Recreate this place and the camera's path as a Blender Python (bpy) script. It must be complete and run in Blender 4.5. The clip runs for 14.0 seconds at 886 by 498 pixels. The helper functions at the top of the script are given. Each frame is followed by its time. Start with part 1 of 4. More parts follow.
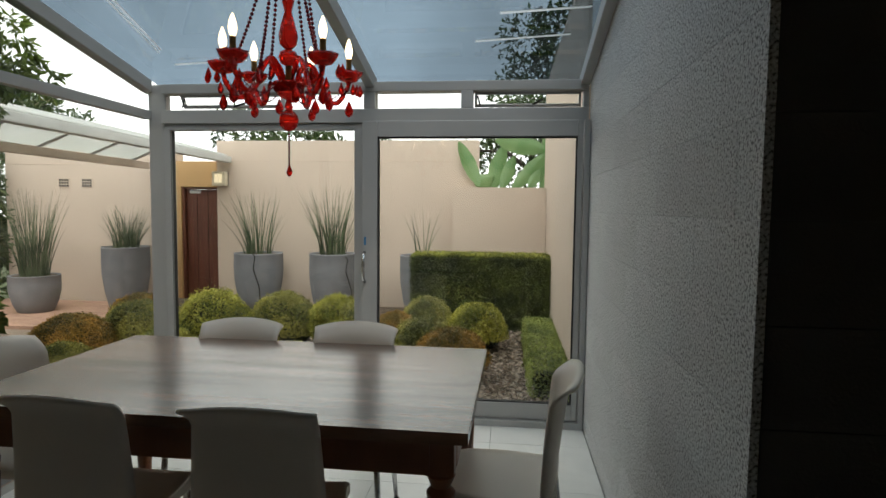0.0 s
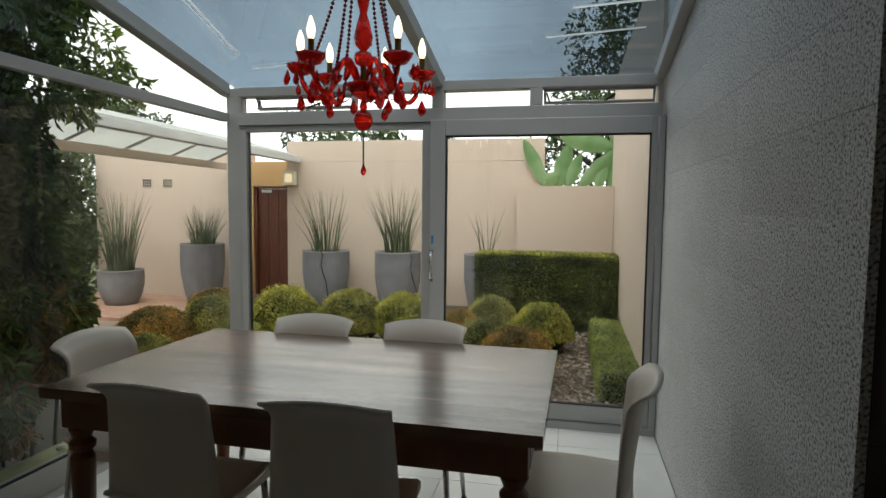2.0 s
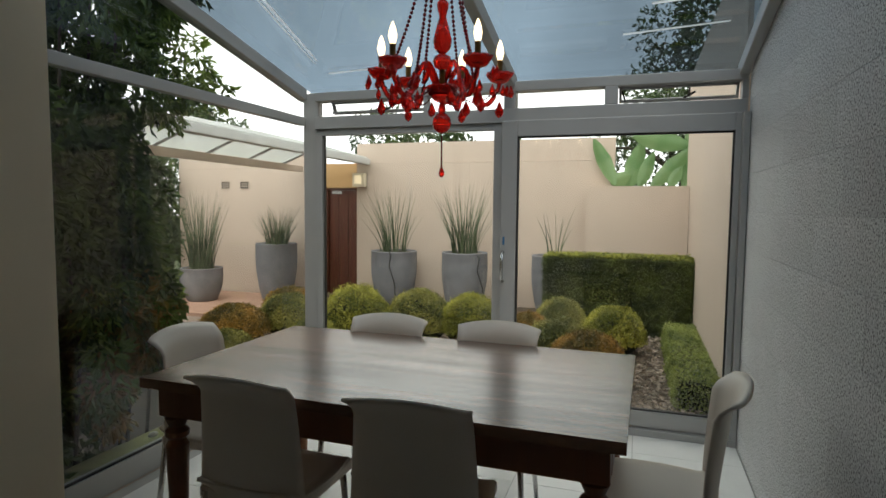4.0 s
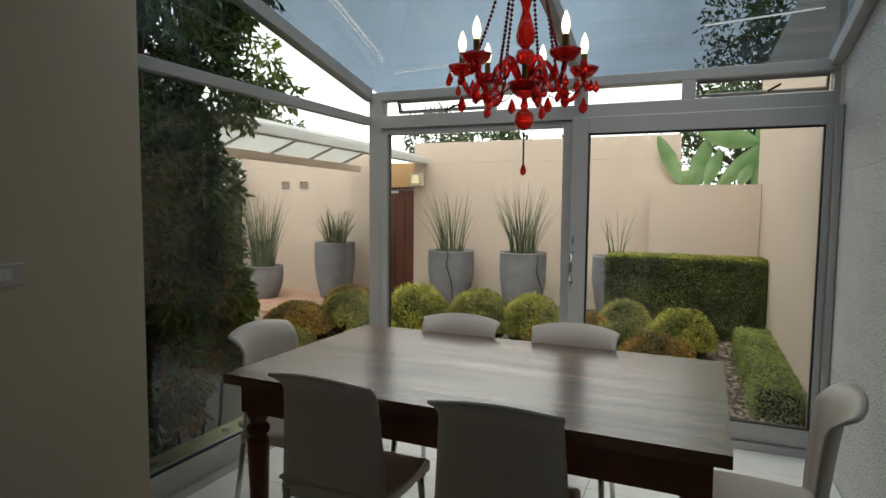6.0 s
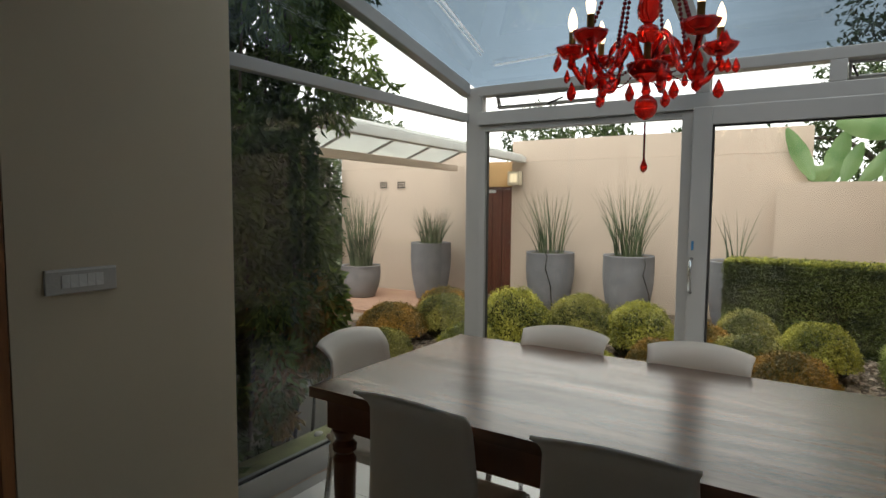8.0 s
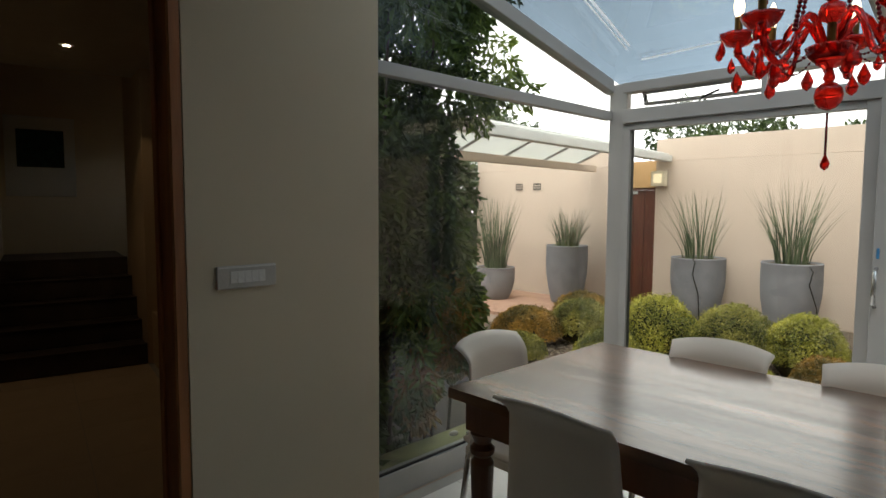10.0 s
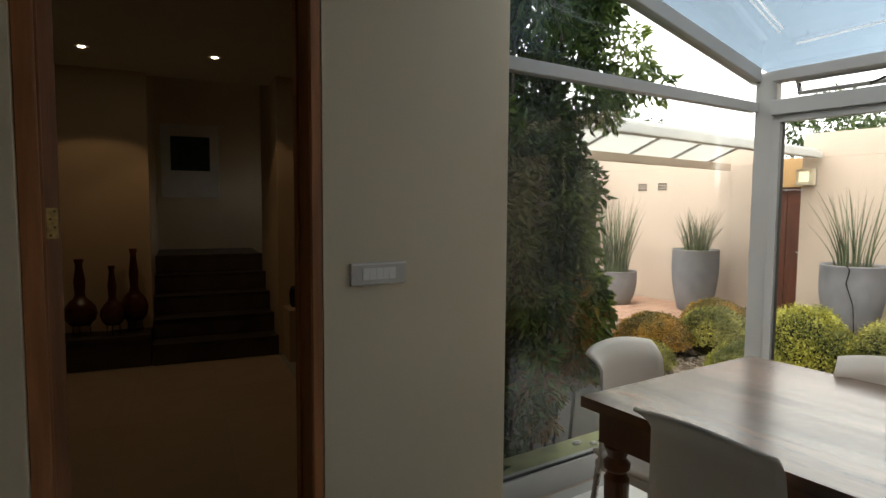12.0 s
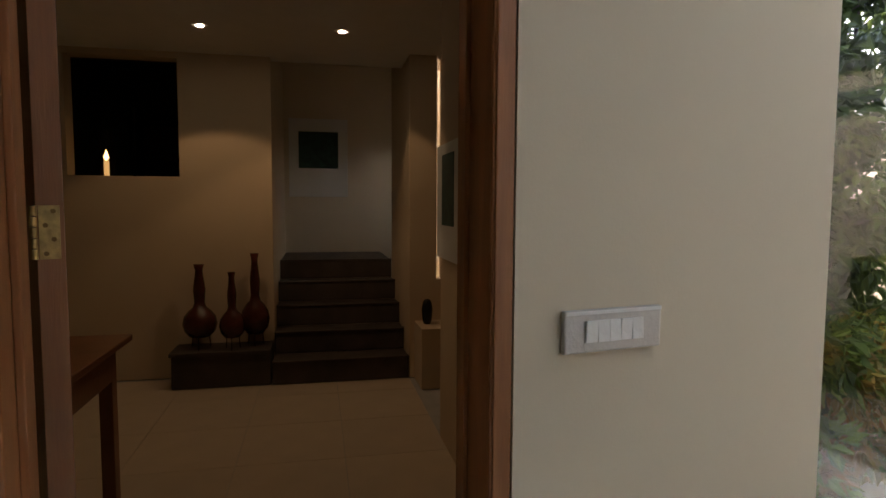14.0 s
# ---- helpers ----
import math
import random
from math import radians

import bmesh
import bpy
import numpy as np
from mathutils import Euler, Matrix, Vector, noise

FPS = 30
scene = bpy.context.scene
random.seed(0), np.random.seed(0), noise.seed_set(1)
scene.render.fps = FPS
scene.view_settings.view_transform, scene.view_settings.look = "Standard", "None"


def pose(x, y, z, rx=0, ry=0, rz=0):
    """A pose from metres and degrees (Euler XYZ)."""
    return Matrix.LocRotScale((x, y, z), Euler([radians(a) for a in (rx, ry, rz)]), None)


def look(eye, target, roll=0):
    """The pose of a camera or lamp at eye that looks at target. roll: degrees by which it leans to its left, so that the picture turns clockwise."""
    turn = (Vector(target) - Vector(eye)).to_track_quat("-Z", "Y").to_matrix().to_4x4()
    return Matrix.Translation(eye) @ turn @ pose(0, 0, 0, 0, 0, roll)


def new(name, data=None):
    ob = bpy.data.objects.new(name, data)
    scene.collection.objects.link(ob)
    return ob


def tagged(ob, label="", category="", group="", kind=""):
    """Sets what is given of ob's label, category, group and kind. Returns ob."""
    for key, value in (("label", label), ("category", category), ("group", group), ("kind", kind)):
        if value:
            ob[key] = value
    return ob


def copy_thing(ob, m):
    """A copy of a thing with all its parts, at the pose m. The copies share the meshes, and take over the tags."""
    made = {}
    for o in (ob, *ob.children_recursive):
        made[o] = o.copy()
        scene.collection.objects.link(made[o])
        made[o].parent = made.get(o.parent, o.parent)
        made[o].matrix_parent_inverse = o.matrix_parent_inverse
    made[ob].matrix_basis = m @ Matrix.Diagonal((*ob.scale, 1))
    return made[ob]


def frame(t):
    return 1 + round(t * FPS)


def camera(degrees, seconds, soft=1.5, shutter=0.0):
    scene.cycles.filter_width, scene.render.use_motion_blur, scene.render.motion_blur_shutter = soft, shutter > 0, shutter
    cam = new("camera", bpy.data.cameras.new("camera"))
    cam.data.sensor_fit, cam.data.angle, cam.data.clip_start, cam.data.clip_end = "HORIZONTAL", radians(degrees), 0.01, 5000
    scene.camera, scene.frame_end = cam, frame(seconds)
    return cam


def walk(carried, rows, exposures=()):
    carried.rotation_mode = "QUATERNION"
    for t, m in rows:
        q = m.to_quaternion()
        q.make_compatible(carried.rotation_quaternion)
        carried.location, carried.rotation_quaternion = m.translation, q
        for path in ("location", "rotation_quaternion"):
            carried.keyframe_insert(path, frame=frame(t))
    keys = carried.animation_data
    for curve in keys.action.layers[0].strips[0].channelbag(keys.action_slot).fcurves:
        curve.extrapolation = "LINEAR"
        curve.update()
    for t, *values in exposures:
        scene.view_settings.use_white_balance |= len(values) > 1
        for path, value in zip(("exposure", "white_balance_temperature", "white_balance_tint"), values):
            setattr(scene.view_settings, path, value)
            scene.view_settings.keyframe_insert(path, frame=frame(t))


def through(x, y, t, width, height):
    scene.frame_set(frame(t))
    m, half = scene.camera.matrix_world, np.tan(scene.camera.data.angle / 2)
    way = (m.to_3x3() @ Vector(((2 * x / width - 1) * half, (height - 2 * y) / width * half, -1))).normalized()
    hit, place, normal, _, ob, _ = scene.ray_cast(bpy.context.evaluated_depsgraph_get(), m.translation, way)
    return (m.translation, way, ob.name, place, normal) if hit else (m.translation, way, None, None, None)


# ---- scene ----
cam = camera(73.7, 14.0)
PATH = [
    (0, (0.166, 0.619, 1.46), (-0.053, 2.602, 1.319), 0.6),
    (0.5, (0.155, 0.617, 1.463), (-0.116, 2.594, 1.319), 0.5),
    (1, (0.146, 0.62, 1.461), (-0.176, 2.588, 1.316), 0.5),
    (1.5, (0.135, 0.622, 1.462), (-0.237, 2.581, 1.314), 0.5),
    (2, (0.123, 0.625, 1.459), (-0.299, 2.574, 1.312), 0.6),
    (2.5, (0.113, 0.614, 1.464), (-0.361, 2.552, 1.314), 0.5),
    (3, (0.102, 0.602, 1.465), (-0.423, 2.526, 1.316), 0.5),
    (5.5, (-0.01, 0.604, 1.457), (-0.764, 2.451, 1.308), 0.5),
    (6, (-0.056, 0.604, 1.458), (-0.838, 2.438, 1.308), 0.5),
    (6.5, (-0.114, 0.65, 1.454), (-0.929, 2.471, 1.303), 0.5),
    (7, (-0.149, 0.718, 1.458), (-1.029, 2.508, 1.305), 0.6),
    (7.5, (-0.16, 0.777, 1.465), (-1.133, 2.518, 1.31), 0.5),
    (8, (-0.175, 0.816, 1.467), (-1.244, 2.499, 1.312), 0.4),
    (8.5, (-0.18, 0.825, 1.468), (-1.348, 2.442, 1.315), 0.3),
    (11, (-0.244, 0.823, 1.467), (-1.788, 2.086, 1.317), 0.4),
    (11.5, (-0.254, 0.816, 1.461), (-1.853, 2.009, 1.313), 0.4),
    (12, (-0.315, 0.816, 1.454), (-1.971, 1.928, 1.306), 0.4),
    (12.5, (-0.467, 0.846, 1.449), (-2.179, 1.869, 1.302), 0.5),
    (13, (-0.67, 0.891, 1.451), (-2.426, 1.836, 1.304), 0.4),
    (13.5, (-0.924, 0.972, 1.447), (-2.722, 1.835, 1.301), 0.5),
    (14, (-1.278, 1.084, 1.441), (-3.126, 1.832, 1.293), 0.3),
]
walk(cam, [(t, look(eye, target, roll)) for t, eye, target, roll in PATH],
     exposures=[(0.0, 1.1, 6300, 8), (3.0, 1.1, 6300, 8), (6.0, 1.15, 6400, 9), (8.5, 1.27, 6450, 10), (11.0, 1.65, 6450, 10), (12.0, 1.9, 6500, 11), (12.5, 2.05, 6500, 12), (13.0, 2.3, 6500, 11), (13.5, 2.7, 6600, 15), (14.0, 3.0, 6450, 17)])

# ---- daylight: a bright overcast sky ----
world = bpy.data.worlds.new("overcast_sky")
scene.world = world
world.use_nodes = True
wn = world.node_tree.nodes
sky = wn.new("ShaderNodeTexSky")
sky.sky_type, sky.sun_disc = "NISHITA", False
sky.sun_elevation, sky.sun_rotation = radians(55), radians(200)
pale = wn.new("ShaderNodeHueSaturation")
pale.inputs["Saturation"].default_value = 0.12
world.node_tree.links.new(sky.outputs["Color"], pale.inputs["Color"])
cloud = wn.new("ShaderNodeMix")
cloud.data_type = "RGBA"
cloud.inputs[0].default_value = 0.5
cloud.inputs[7].default_value = (8.2, 7.9, 7.2, 1)
world.node_tree.links.new(pale.outputs["Color"], cloud.inputs[6])
wco, wnoise, wmap, wmul = wn.new("ShaderNodeTexCoord"), wn.new("ShaderNodeTexNoise"), wn.new("ShaderNodeMapRange"), wn.new("ShaderNodeMix")
wnoise.inputs["Scale"].default_value, wnoise.inputs["Detail"].default_value = 2.6, 5
wmap.inputs[1].default_value, wmap.inputs[2].default_value = 0.35, 0.65
wmap.inputs[3].default_value, wmap.inputs[4].default_value = 0.72, 1.3
wmul.data_type, wmul.blend_type = "RGBA", "MULTIPLY"
wmul.inputs[0].default_value = 1.0
world.node_tree.links.new(wco.outputs["Generated"], wnoise.inputs["Vector"])
world.node_tree.links.new(wnoise.outputs["Fac"], wmap.inputs[0])
world.node_tree.links.new(cloud.outputs[2], wmul.inputs[6])
world.node_tree.links.new(wmap.outputs[0], wmul.inputs[7])
world.node_tree.links.new(wmul.outputs[2], wn["Background"].inputs["Color"])
wn["Background"].inputs["Strength"].default_value = 0.15
sun = new("sun", bpy.data.lights.new("sun", "SUN"))
sun.data.energy, sun.data.angle, sun.data.color = 0.6, radians(40), (1.0, 0.96, 0.9)
sun.matrix_world = look((0, 0, 0), (-math.sin(radians(200)) * -0.57, -math.cos(radians(200)) * 0.57, -0.82))

HALL = pose(-1.75, 1.355, 0, 0, 0, -10)
WX = -2.177


# ---- materials ----
def nodes_of(name):
    m = bpy.data.materials.new(name)
    m.use_nodes = True
    t = m.node_tree
    return m, t, t.nodes["Principled BSDF"]


def mat(name, base, rough=0.6, metal=0.0, var=0.12, scale=6.0, bump=0.15, fine=80.0, stretch=(1, 1, 1), second=None, piece=0.0, coat=0.0):
    """Paint, plaster, metal and the like: two scales of noise in colour, fine noise in relief."""
    m, t, b = nodes_of(name)
    co = t.nodes.new("ShaderNodeTexCoord")
    mp = t.nodes.new("ShaderNodeMapping")
    mp.inputs["Scale"].default_value = stretch
    t.links.new(co.outputs["Object"], mp.inputs["Vector"])
    big, small = t.nodes.new("ShaderNodeTexNoise"), t.nodes.new("ShaderNodeTexNoise")
    big.inputs["Scale"].default_value, big.inputs["Detail"].default_value = scale, 6
    small.inputs["Scale"].default_value, small.inputs["Detail"].default_value = fine, 4
    for n in (big, small):
        t.links.new(mp.outputs["Vector"], n.inputs["Vector"])
    dark = [c * (1 - var) for c in base] if second is None else second
    light = [min(1, c * (1 + var)) for c in base]
    ramp = t.nodes.new("ShaderNodeMix")
    ramp.data_type = "RGBA"
    ramp.inputs[6].default_value, ramp.inputs[7].default_value = (*dark, 1), (*light, 1)
    add = t.nodes.new("ShaderNodeMath")
    add.operation = "MULTIPLY_ADD"
    add.inputs[1].default_value = 0.4
    t.links.new(small.outputs["Fac"], add.inputs[0])
    stretchy = t.nodes.new("ShaderNodeMapRange")
    stretchy.inputs[1].default_value, stretchy.inputs[2].default_value = 0.3, 0.7
    stretchy.inputs[3].default_value, stretchy.inputs[4].default_value = -0.1, 0.7
    t.links.new(big.outputs["Fac"], stretchy.inputs[0])
    t.links.new(stretchy.outputs[0], add.inputs[2])
    t.links.new(add.outputs[0], ramp.inputs[0])
    colour = ramp.outputs[2]
    if piece:
        info, hsv = t.nodes.new("ShaderNodeObjectInfo"), t.nodes.new("ShaderNodeHueSaturation")
        rng = t.nodes.new("ShaderNodeMapRange")
        rng.inputs[3].default_value, rng.inputs[4].default_value = 1 - piece, 1 + piece
        t.links.new(info.outputs["Random"], rng.inputs[0])
        t.links.new(rng.outputs[0], hsv.inputs["Value"])
        t.links.new(colour, hsv.inputs["Color"])
        colour = hsv.outputs["Color"]
    t.links.new(colour, b.inputs["Base Color"])
    b.inputs["Roughness"].default_value, b.inputs["Metallic"].default_value = rough, metal
    b.inputs["Coat Weight"].default_value, b.inputs["Coat Roughness"].default_value = coat, 0.2
    if coat:
        patchy = t.nodes.new("ShaderNodeMapRange")
        patchy.inputs[1].default_value, patchy.inputs[2].default_value = 0.35, 0.62
        patchy.inputs[3].default_value, patchy.inputs[4].default_value = coat * 0.6, coat * 1.25
        t.links.new(big.outputs["Fac"], patchy.inputs[0])
        t.links.new(patchy.outputs[0], b.inputs["Coat Weight"])
    if bump:
        bp = t.nodes.new("ShaderNodeBump")
        bp.inputs["Strength"].default_value, bp.inputs["Distance"].default_value = bump, 0.01
        t.links.new(small.outputs["Fac"], bp.inputs["Height"])
        t.links.new(bp.outputs["Normal"], b.inputs["Normal"])
    return m


def leaf_mat(name, one, two, rough=0.45, through=0.25):
    """Leaves: two colours by leaf, a little light through them."""
    m, t, b = nodes_of(name)
    geo, co = t.nodes.new("ShaderNodeNewGeometry"), t.nodes.new("ShaderNodeTexCoord")
    nz = t.nodes.new("ShaderNodeTexNoise")
    nz.inputs["Scale"].default_value = 3.5
    t.links.new(co.outputs["Object"], nz.inputs["Vector"])
    add = t.nodes.new("ShaderNodeMath")
    add.operation = "MULTIPLY_ADD"
    add.inputs[1].default_value = 0.6
    off = t.nodes.new("ShaderNodeMapRange")
    off.inputs[1].default_value, off.inputs[2].default_value = 0.35, 0.65
    off.inputs[3].default_value, off.inputs[4].default_value = -0.2, 0.6
    t.links.new(nz.outputs["Fac"], off.inputs[0])
    t.links.new(geo.outputs["Random Per Island"], add.inputs[0])
    t.links.new(off.outputs[0], add.inputs[2])
    mx = t.nodes.new("ShaderNodeMix")
    mx.data_type = "RGBA"
    mx.inputs[6].default_value, mx.inputs[7].default_value = (*one, 1), (*two, 1)
    t.links.new(add.outputs[0], mx.inputs[0])
    t.links.new(mx.outputs[2], b.inputs["Base Color"])
    b.inputs["Roughness"].default_value = rough
    tr, mix = t.nodes.new("ShaderNodeBsdfTranslucent"), t.nodes.new("ShaderNodeMixShader")
    t.links.new(mx.outputs[2], tr.inputs["Color"])
    mix.inputs[0].default_value = through
    t.links.new(b.outputs[0], mix.inputs[1])
    t.links.new(tr.outputs[0], mix.inputs[2])
    t.links.new(mix.outputs[0], t.nodes["Material Output"].inputs["Surface"])
    return m


def pane_mat(name, tint, ior=1.45, smear=0.0):
    """A thin pane: clear tinted sheet with a Fresnel gloss."""
    m, t, b = nodes_of(name)
    t.nodes.remove(b)
    clear, gloss = t.nodes.new("ShaderNodeBsdfTransparent"), t.nodes.new("ShaderNodeBsdfGlossy")
    clear.inputs["Color"].default_value = (*tint, 1)
    gloss.inputs["Roughness"].default_value = smear
    lw, mix = t.nodes.new("ShaderNodeLayerWeight"), t.nodes.new("ShaderNodeMixShader")
    lw.inputs["Blend"].default_value = 0.5
    up, fit = t.nodes.new("ShaderNodeMath"), t.nodes.new("ShaderNodeMath")
    up.operation, fit.operation = "POWER", "MULTIPLY_ADD"
    up.inputs[1].default_value = 5.0
    fit.inputs[1].default_value, fit.inputs[2].default_value = 0.9, (ior - 1) ** 2 / (ior + 1) ** 2
    t.links.new(lw.outputs["Facing"], up.inputs[0])
    t.links.new(up.outputs[0], fit.inputs[0])
    t.links.new(fit.outputs[0], mix.inputs[0])
    t.links.new(clear.outputs[0], mix.inputs[1])
    t.links.new(gloss.outputs[0], mix.inputs[2])
    t.links.new(mix.outputs[0], t.nodes["Material Output"].inputs["Surface"])
    return m


def granite_mat(name):
    """Grey granite slabs: fine dark and pale grains over a soft mottling."""
    m, t, b = nodes_of(name)
    co = t.nodes.new("ShaderNodeTexCoord")
    cells, nz, grain = t.nodes.new("ShaderNodeTexVoronoi"), t.nodes.new("ShaderNodeTexNoise"), t.nodes.new("ShaderNodeTexNoise")
    cells.inputs["Scale"].default_value = 110
    nz.inputs["Scale"].default_value, nz.inputs["Detail"].default_value = 2.2, 5
    grain.inputs["Scale"].default_value, grain.inputs["Detail"].default_value = 125, 4
    for n in (cells, nz, grain):
        t.links.new(co.outputs["Object"], n.inputs["Vector"])
    ramp = t.nodes.new("ShaderNodeValToRGB")
    e = ramp.color_ramp.elements
    e[0].position, e[0].color = 0.37, (0.13, 0.13, 0.13, 1)
    e[1].position, e[1].color = 0.66, (0.86, 0.86, 0.84, 1)
    mid = e.new(0.47)
    mid.color = (0.6, 0.6, 0.59, 1)
    t.links.new(grain.outputs["Fac"], ramp.inputs[0])
    mul = t.nodes.new("ShaderNodeMix")
    mul.data_type, mul.blend_type = "RGBA", "MULTIPLY"
    mul.inputs[0].default_value = 0.35
    t.links.new(ramp.outputs[0], mul.inputs[6])
    t.links.new(nz.outputs["Color"], mul.inputs[7])
    grey = t.nodes.new("ShaderNodeHueSaturation")
    grey.inputs["Saturation"].default_value = 0.15
    info, rng = t.nodes.new("ShaderNodeObjectInfo"), t.nodes.new("ShaderNodeMapRange")
    rng.inputs[3].default_value, rng.inputs[4].default_value = 1.0, 1.15
    t.links.new(info.outputs["Random"], rng.inputs[0])
    t.links.new(rng.outputs[0], grey.inputs["Value"])
    t.links.new(mul.outputs[2], grey.inputs["Color"])
    t.links.new(grey.outputs[0], b.inputs["Base Color"])
    b.inputs["Roughness"].default_value = 0.62
    bp = t.nodes.new("ShaderNodeBump")
    bp.inputs["Strength"].default_value, bp.inputs["Distance"].default_value = 0.25, 0.004
    t.links.new(grain.outputs["Fac"], bp.inputs["Height"])
    t.links.new(bp.outputs["Normal"], b.inputs["Normal"])
    return m


def glow_mat(name, colour, strength):
    m, t, b = nodes_of(name)
    b.inputs["Base Color"].default_value = (0.9, 0.85, 0.75, 1)
    b.inputs["Emission Color"].default_value = (*colour, 1)
    b.inputs["Emission Strength"].default_value = strength
    return m


def red_glass():
    m, t, b = nodes_of("red_glass")
    b.inputs["Base Color"].default_value = (0.85, 0.02, 0.01, 1)
    b.inputs["Roughness"].default_value, b.inputs["IOR"].default_value = 0.06, 1.45
    b.inputs["Transmission Weight"].default_value = 0.88
    return m


ALU = mat("silver_grey_aluminium", (0.42, 0.42, 0.41), 0.42, 0.2, 0.06, 3, 0.04, 200)
GASKET = mat("black_gasket", (0.02, 0.02, 0.02), 0.6, 0, 0.1)
CLEAR = pane_mat("clear_pane", (0.93, 0.95, 0.94))
ROOFGLASS = pane_mat("blue_tinted_roof_glass", (0.37, 0.43, 0.48), 1.5)
GRANITE = granite_mat("speckled_grey_granite")
JOINT = mat("dark_joint", (0.12, 0.12, 0.12), 0.9)
BARROOM = mat("near_black_wall", (0.06, 0.055, 0.05), 0.8, 0, 0.1)
# pale colour picked to bounce light off surfaces out of view
BOUNCE_ROOM = mat("unseen_room_bounce", (0.72, 0.62, 0.5), 0.8, 0, 0.1)
PLASTER = mat("white_wall_paint", (0.67, 0.58, 0.43), 0.75, 0, 0.03, 2, 0.04, 160)
HALLWALL = mat("warm_cream_wall_paint", (0.55, 0.43, 0.28), 0.8, 0, 0.05, 2, 0.1, 90)
CEIL = mat("ceiling_paint", (0.7, 0.67, 0.6), 0.85, 0, 0.03)
TILE = mat("pale_floor_tile", (0.88, 0.87, 0.83), 0.17, 0, 0.05, 5, 0.03, 60, piece=0.03)
GROUT = mat("grey_grout", (0.42, 0.41, 0.38), 0.9)
BEIGE = mat("pinkish_beige_render", (0.57, 0.46, 0.37), 0.88, 0, 0.06, 1.6, 0.35, 160)
# BEIGE again, with the wall lamp's warm light put into the colour
LAMPLIT_BEIGE = mat("lamplit_beige_render", (0.56, 0.35, 0.16), 0.88, 0, 0.08, 2, 0.3, 160)
TABLETOP = mat("dark_varnished_wood", (0.15, 0.07, 0.034), 0.26, 0, 0.7, 1.5, 0.07, 18, (1, 7, 7), piece=0.25, coat=0.5)
REDWOOD = mat("red_brown_turned_wood", (0.2, 0.07, 0.025), 0.32, 0, 0.35, 4, 0.08, 40, (1, 1, 0.2))
FRAMEWOOD = mat("orange_brown_door_frame_wood", (0.33, 0.135, 0.05), 0.4, 0, 0.35, 6, 0.08, 60, (4, 4, 0.3))
DOORWOOD = mat("dark_red_brown_door_wood", (0.12, 0.035, 0.018), 0.45, 0, 0.3, 5, 0.1, 50, (4, 4, 0.3))
SHELL = mat("light_grey_plastic", (0.75, 0.67, 0.57), 0.42, 0, 0.03, 3, 0.02, 200)
CHROME = mat("brushed_aluminium_leg", (0.6, 0.6, 0.6), 0.25, 1.0, 0.05)
RUBBER = mat("black_rubber", (0.02, 0.02, 0.02), 0.7)
RED = red_glass()
BEAD = mat("dark_red_bead", (0.12, 0.005, 0.01), 0.12, 0, 0.2)
BRASS = mat("dark_aged_brass", (0.2, 0.12, 0.04), 0.35, 1.0, 0.3, 30)
HINGE = mat("worn_brass", (0.5, 0.34, 0.12), 0.45, 0.5, 0.35, 60)
BULB = glow_mat("lit_candle_bulb", (1.0, 0.74, 0.42), 1.5)
POT = mat("grey_fibre_cement", (0.2, 0.2, 0.21), 0.85, 0, 0.22, 5, 0.3, 60)
BLADE = leaf_mat("grey_green_blade", (0.03, 0.05, 0.025), (0.15, 0.19, 0.1))
BOX_A = leaf_mat("yellow_green_leaf", (0.1, 0.12, 0.015), (0.62, 0.58, 0.1))
BOX_B = leaf_mat("olive_leaf", (0.055, 0.075, 0.014), (0.52, 0.47, 0.11))
BOX_C = leaf_mat("copper_leaf", (0.1, 0.085, 0.016), (0.6, 0.33, 0.06))
# hedge body: green darkened to stand for its shaded front
HEDGE_L = leaf_mat("shaded_green_hedge_leaf", (0.02, 0.03, 0.007), (0.15, 0.18, 0.035))
LOWHEDGE_L = leaf_mat("bright_green_hedge_leaf", (0.14, 0.19, 0.04), (0.44, 0.48, 0.13))
CREEPER_L = leaf_mat("dark_creeper_leaf", (0.012, 0.034, 0.006), (0.09, 0.15, 0.025), 0.7)
PEBBLE = mat("pale_pebble", (0.5, 0.48, 0.44), 0.7, 0, 0.15, 20, piece=0.25)
SLATE = mat("grey_edging_board", (0.2, 0.2, 0.21), 0.6, 0, 0.15)
# lighter green: painted backlight in the outer sprays, fresh leaves lower down
SPRAY_L = leaf_mat("backlit_fresh_leaf", (0.06, 0.1, 0.02), (0.24, 0.32, 0.07), 0.5, 0.4)
AUTUMN_L = leaf_mat("orange_and_green_leaf", (0.07, 0.12, 0.02), (0.32, 0.16, 0.03))
TREE_L = leaf_mat("tree_leaf", (0.02, 0.045, 0.012), (0.09, 0.13, 0.035))
BANANA_L = leaf_mat("banana_leaf", (0.12, 0.24, 0.08), (0.3, 0.42, 0.2), 0.35)
# near-black colour that stands for the shade within foliage
CORE = mat("inner_shade", (0.02, 0.025, 0.01), 0.95)
BARK = mat("dark_bark", (0.05, 0.04, 0.03), 0.9, 0, 0.3, 12, 0.5)
# darker version of SOIL for the bed along the glass
SIDE_SOIL = mat("dark_side_soil", (0.035, 0.03, 0.022), 0.9, 0, 0.5, 9, 0.6, 90)
# hedge top: yellower young leaf, lightened for the light from above
LIT_GROWTH_L = leaf_mat("lit_yellow_green_leaf", (0.2, 0.22, 0.03), (0.6, 0.58, 0.12))
STREAK = leaf_mat("pale_streak", (0.85, 0.87, 0.88), (0.9, 0.92, 0.93), 0.5, 0.85)
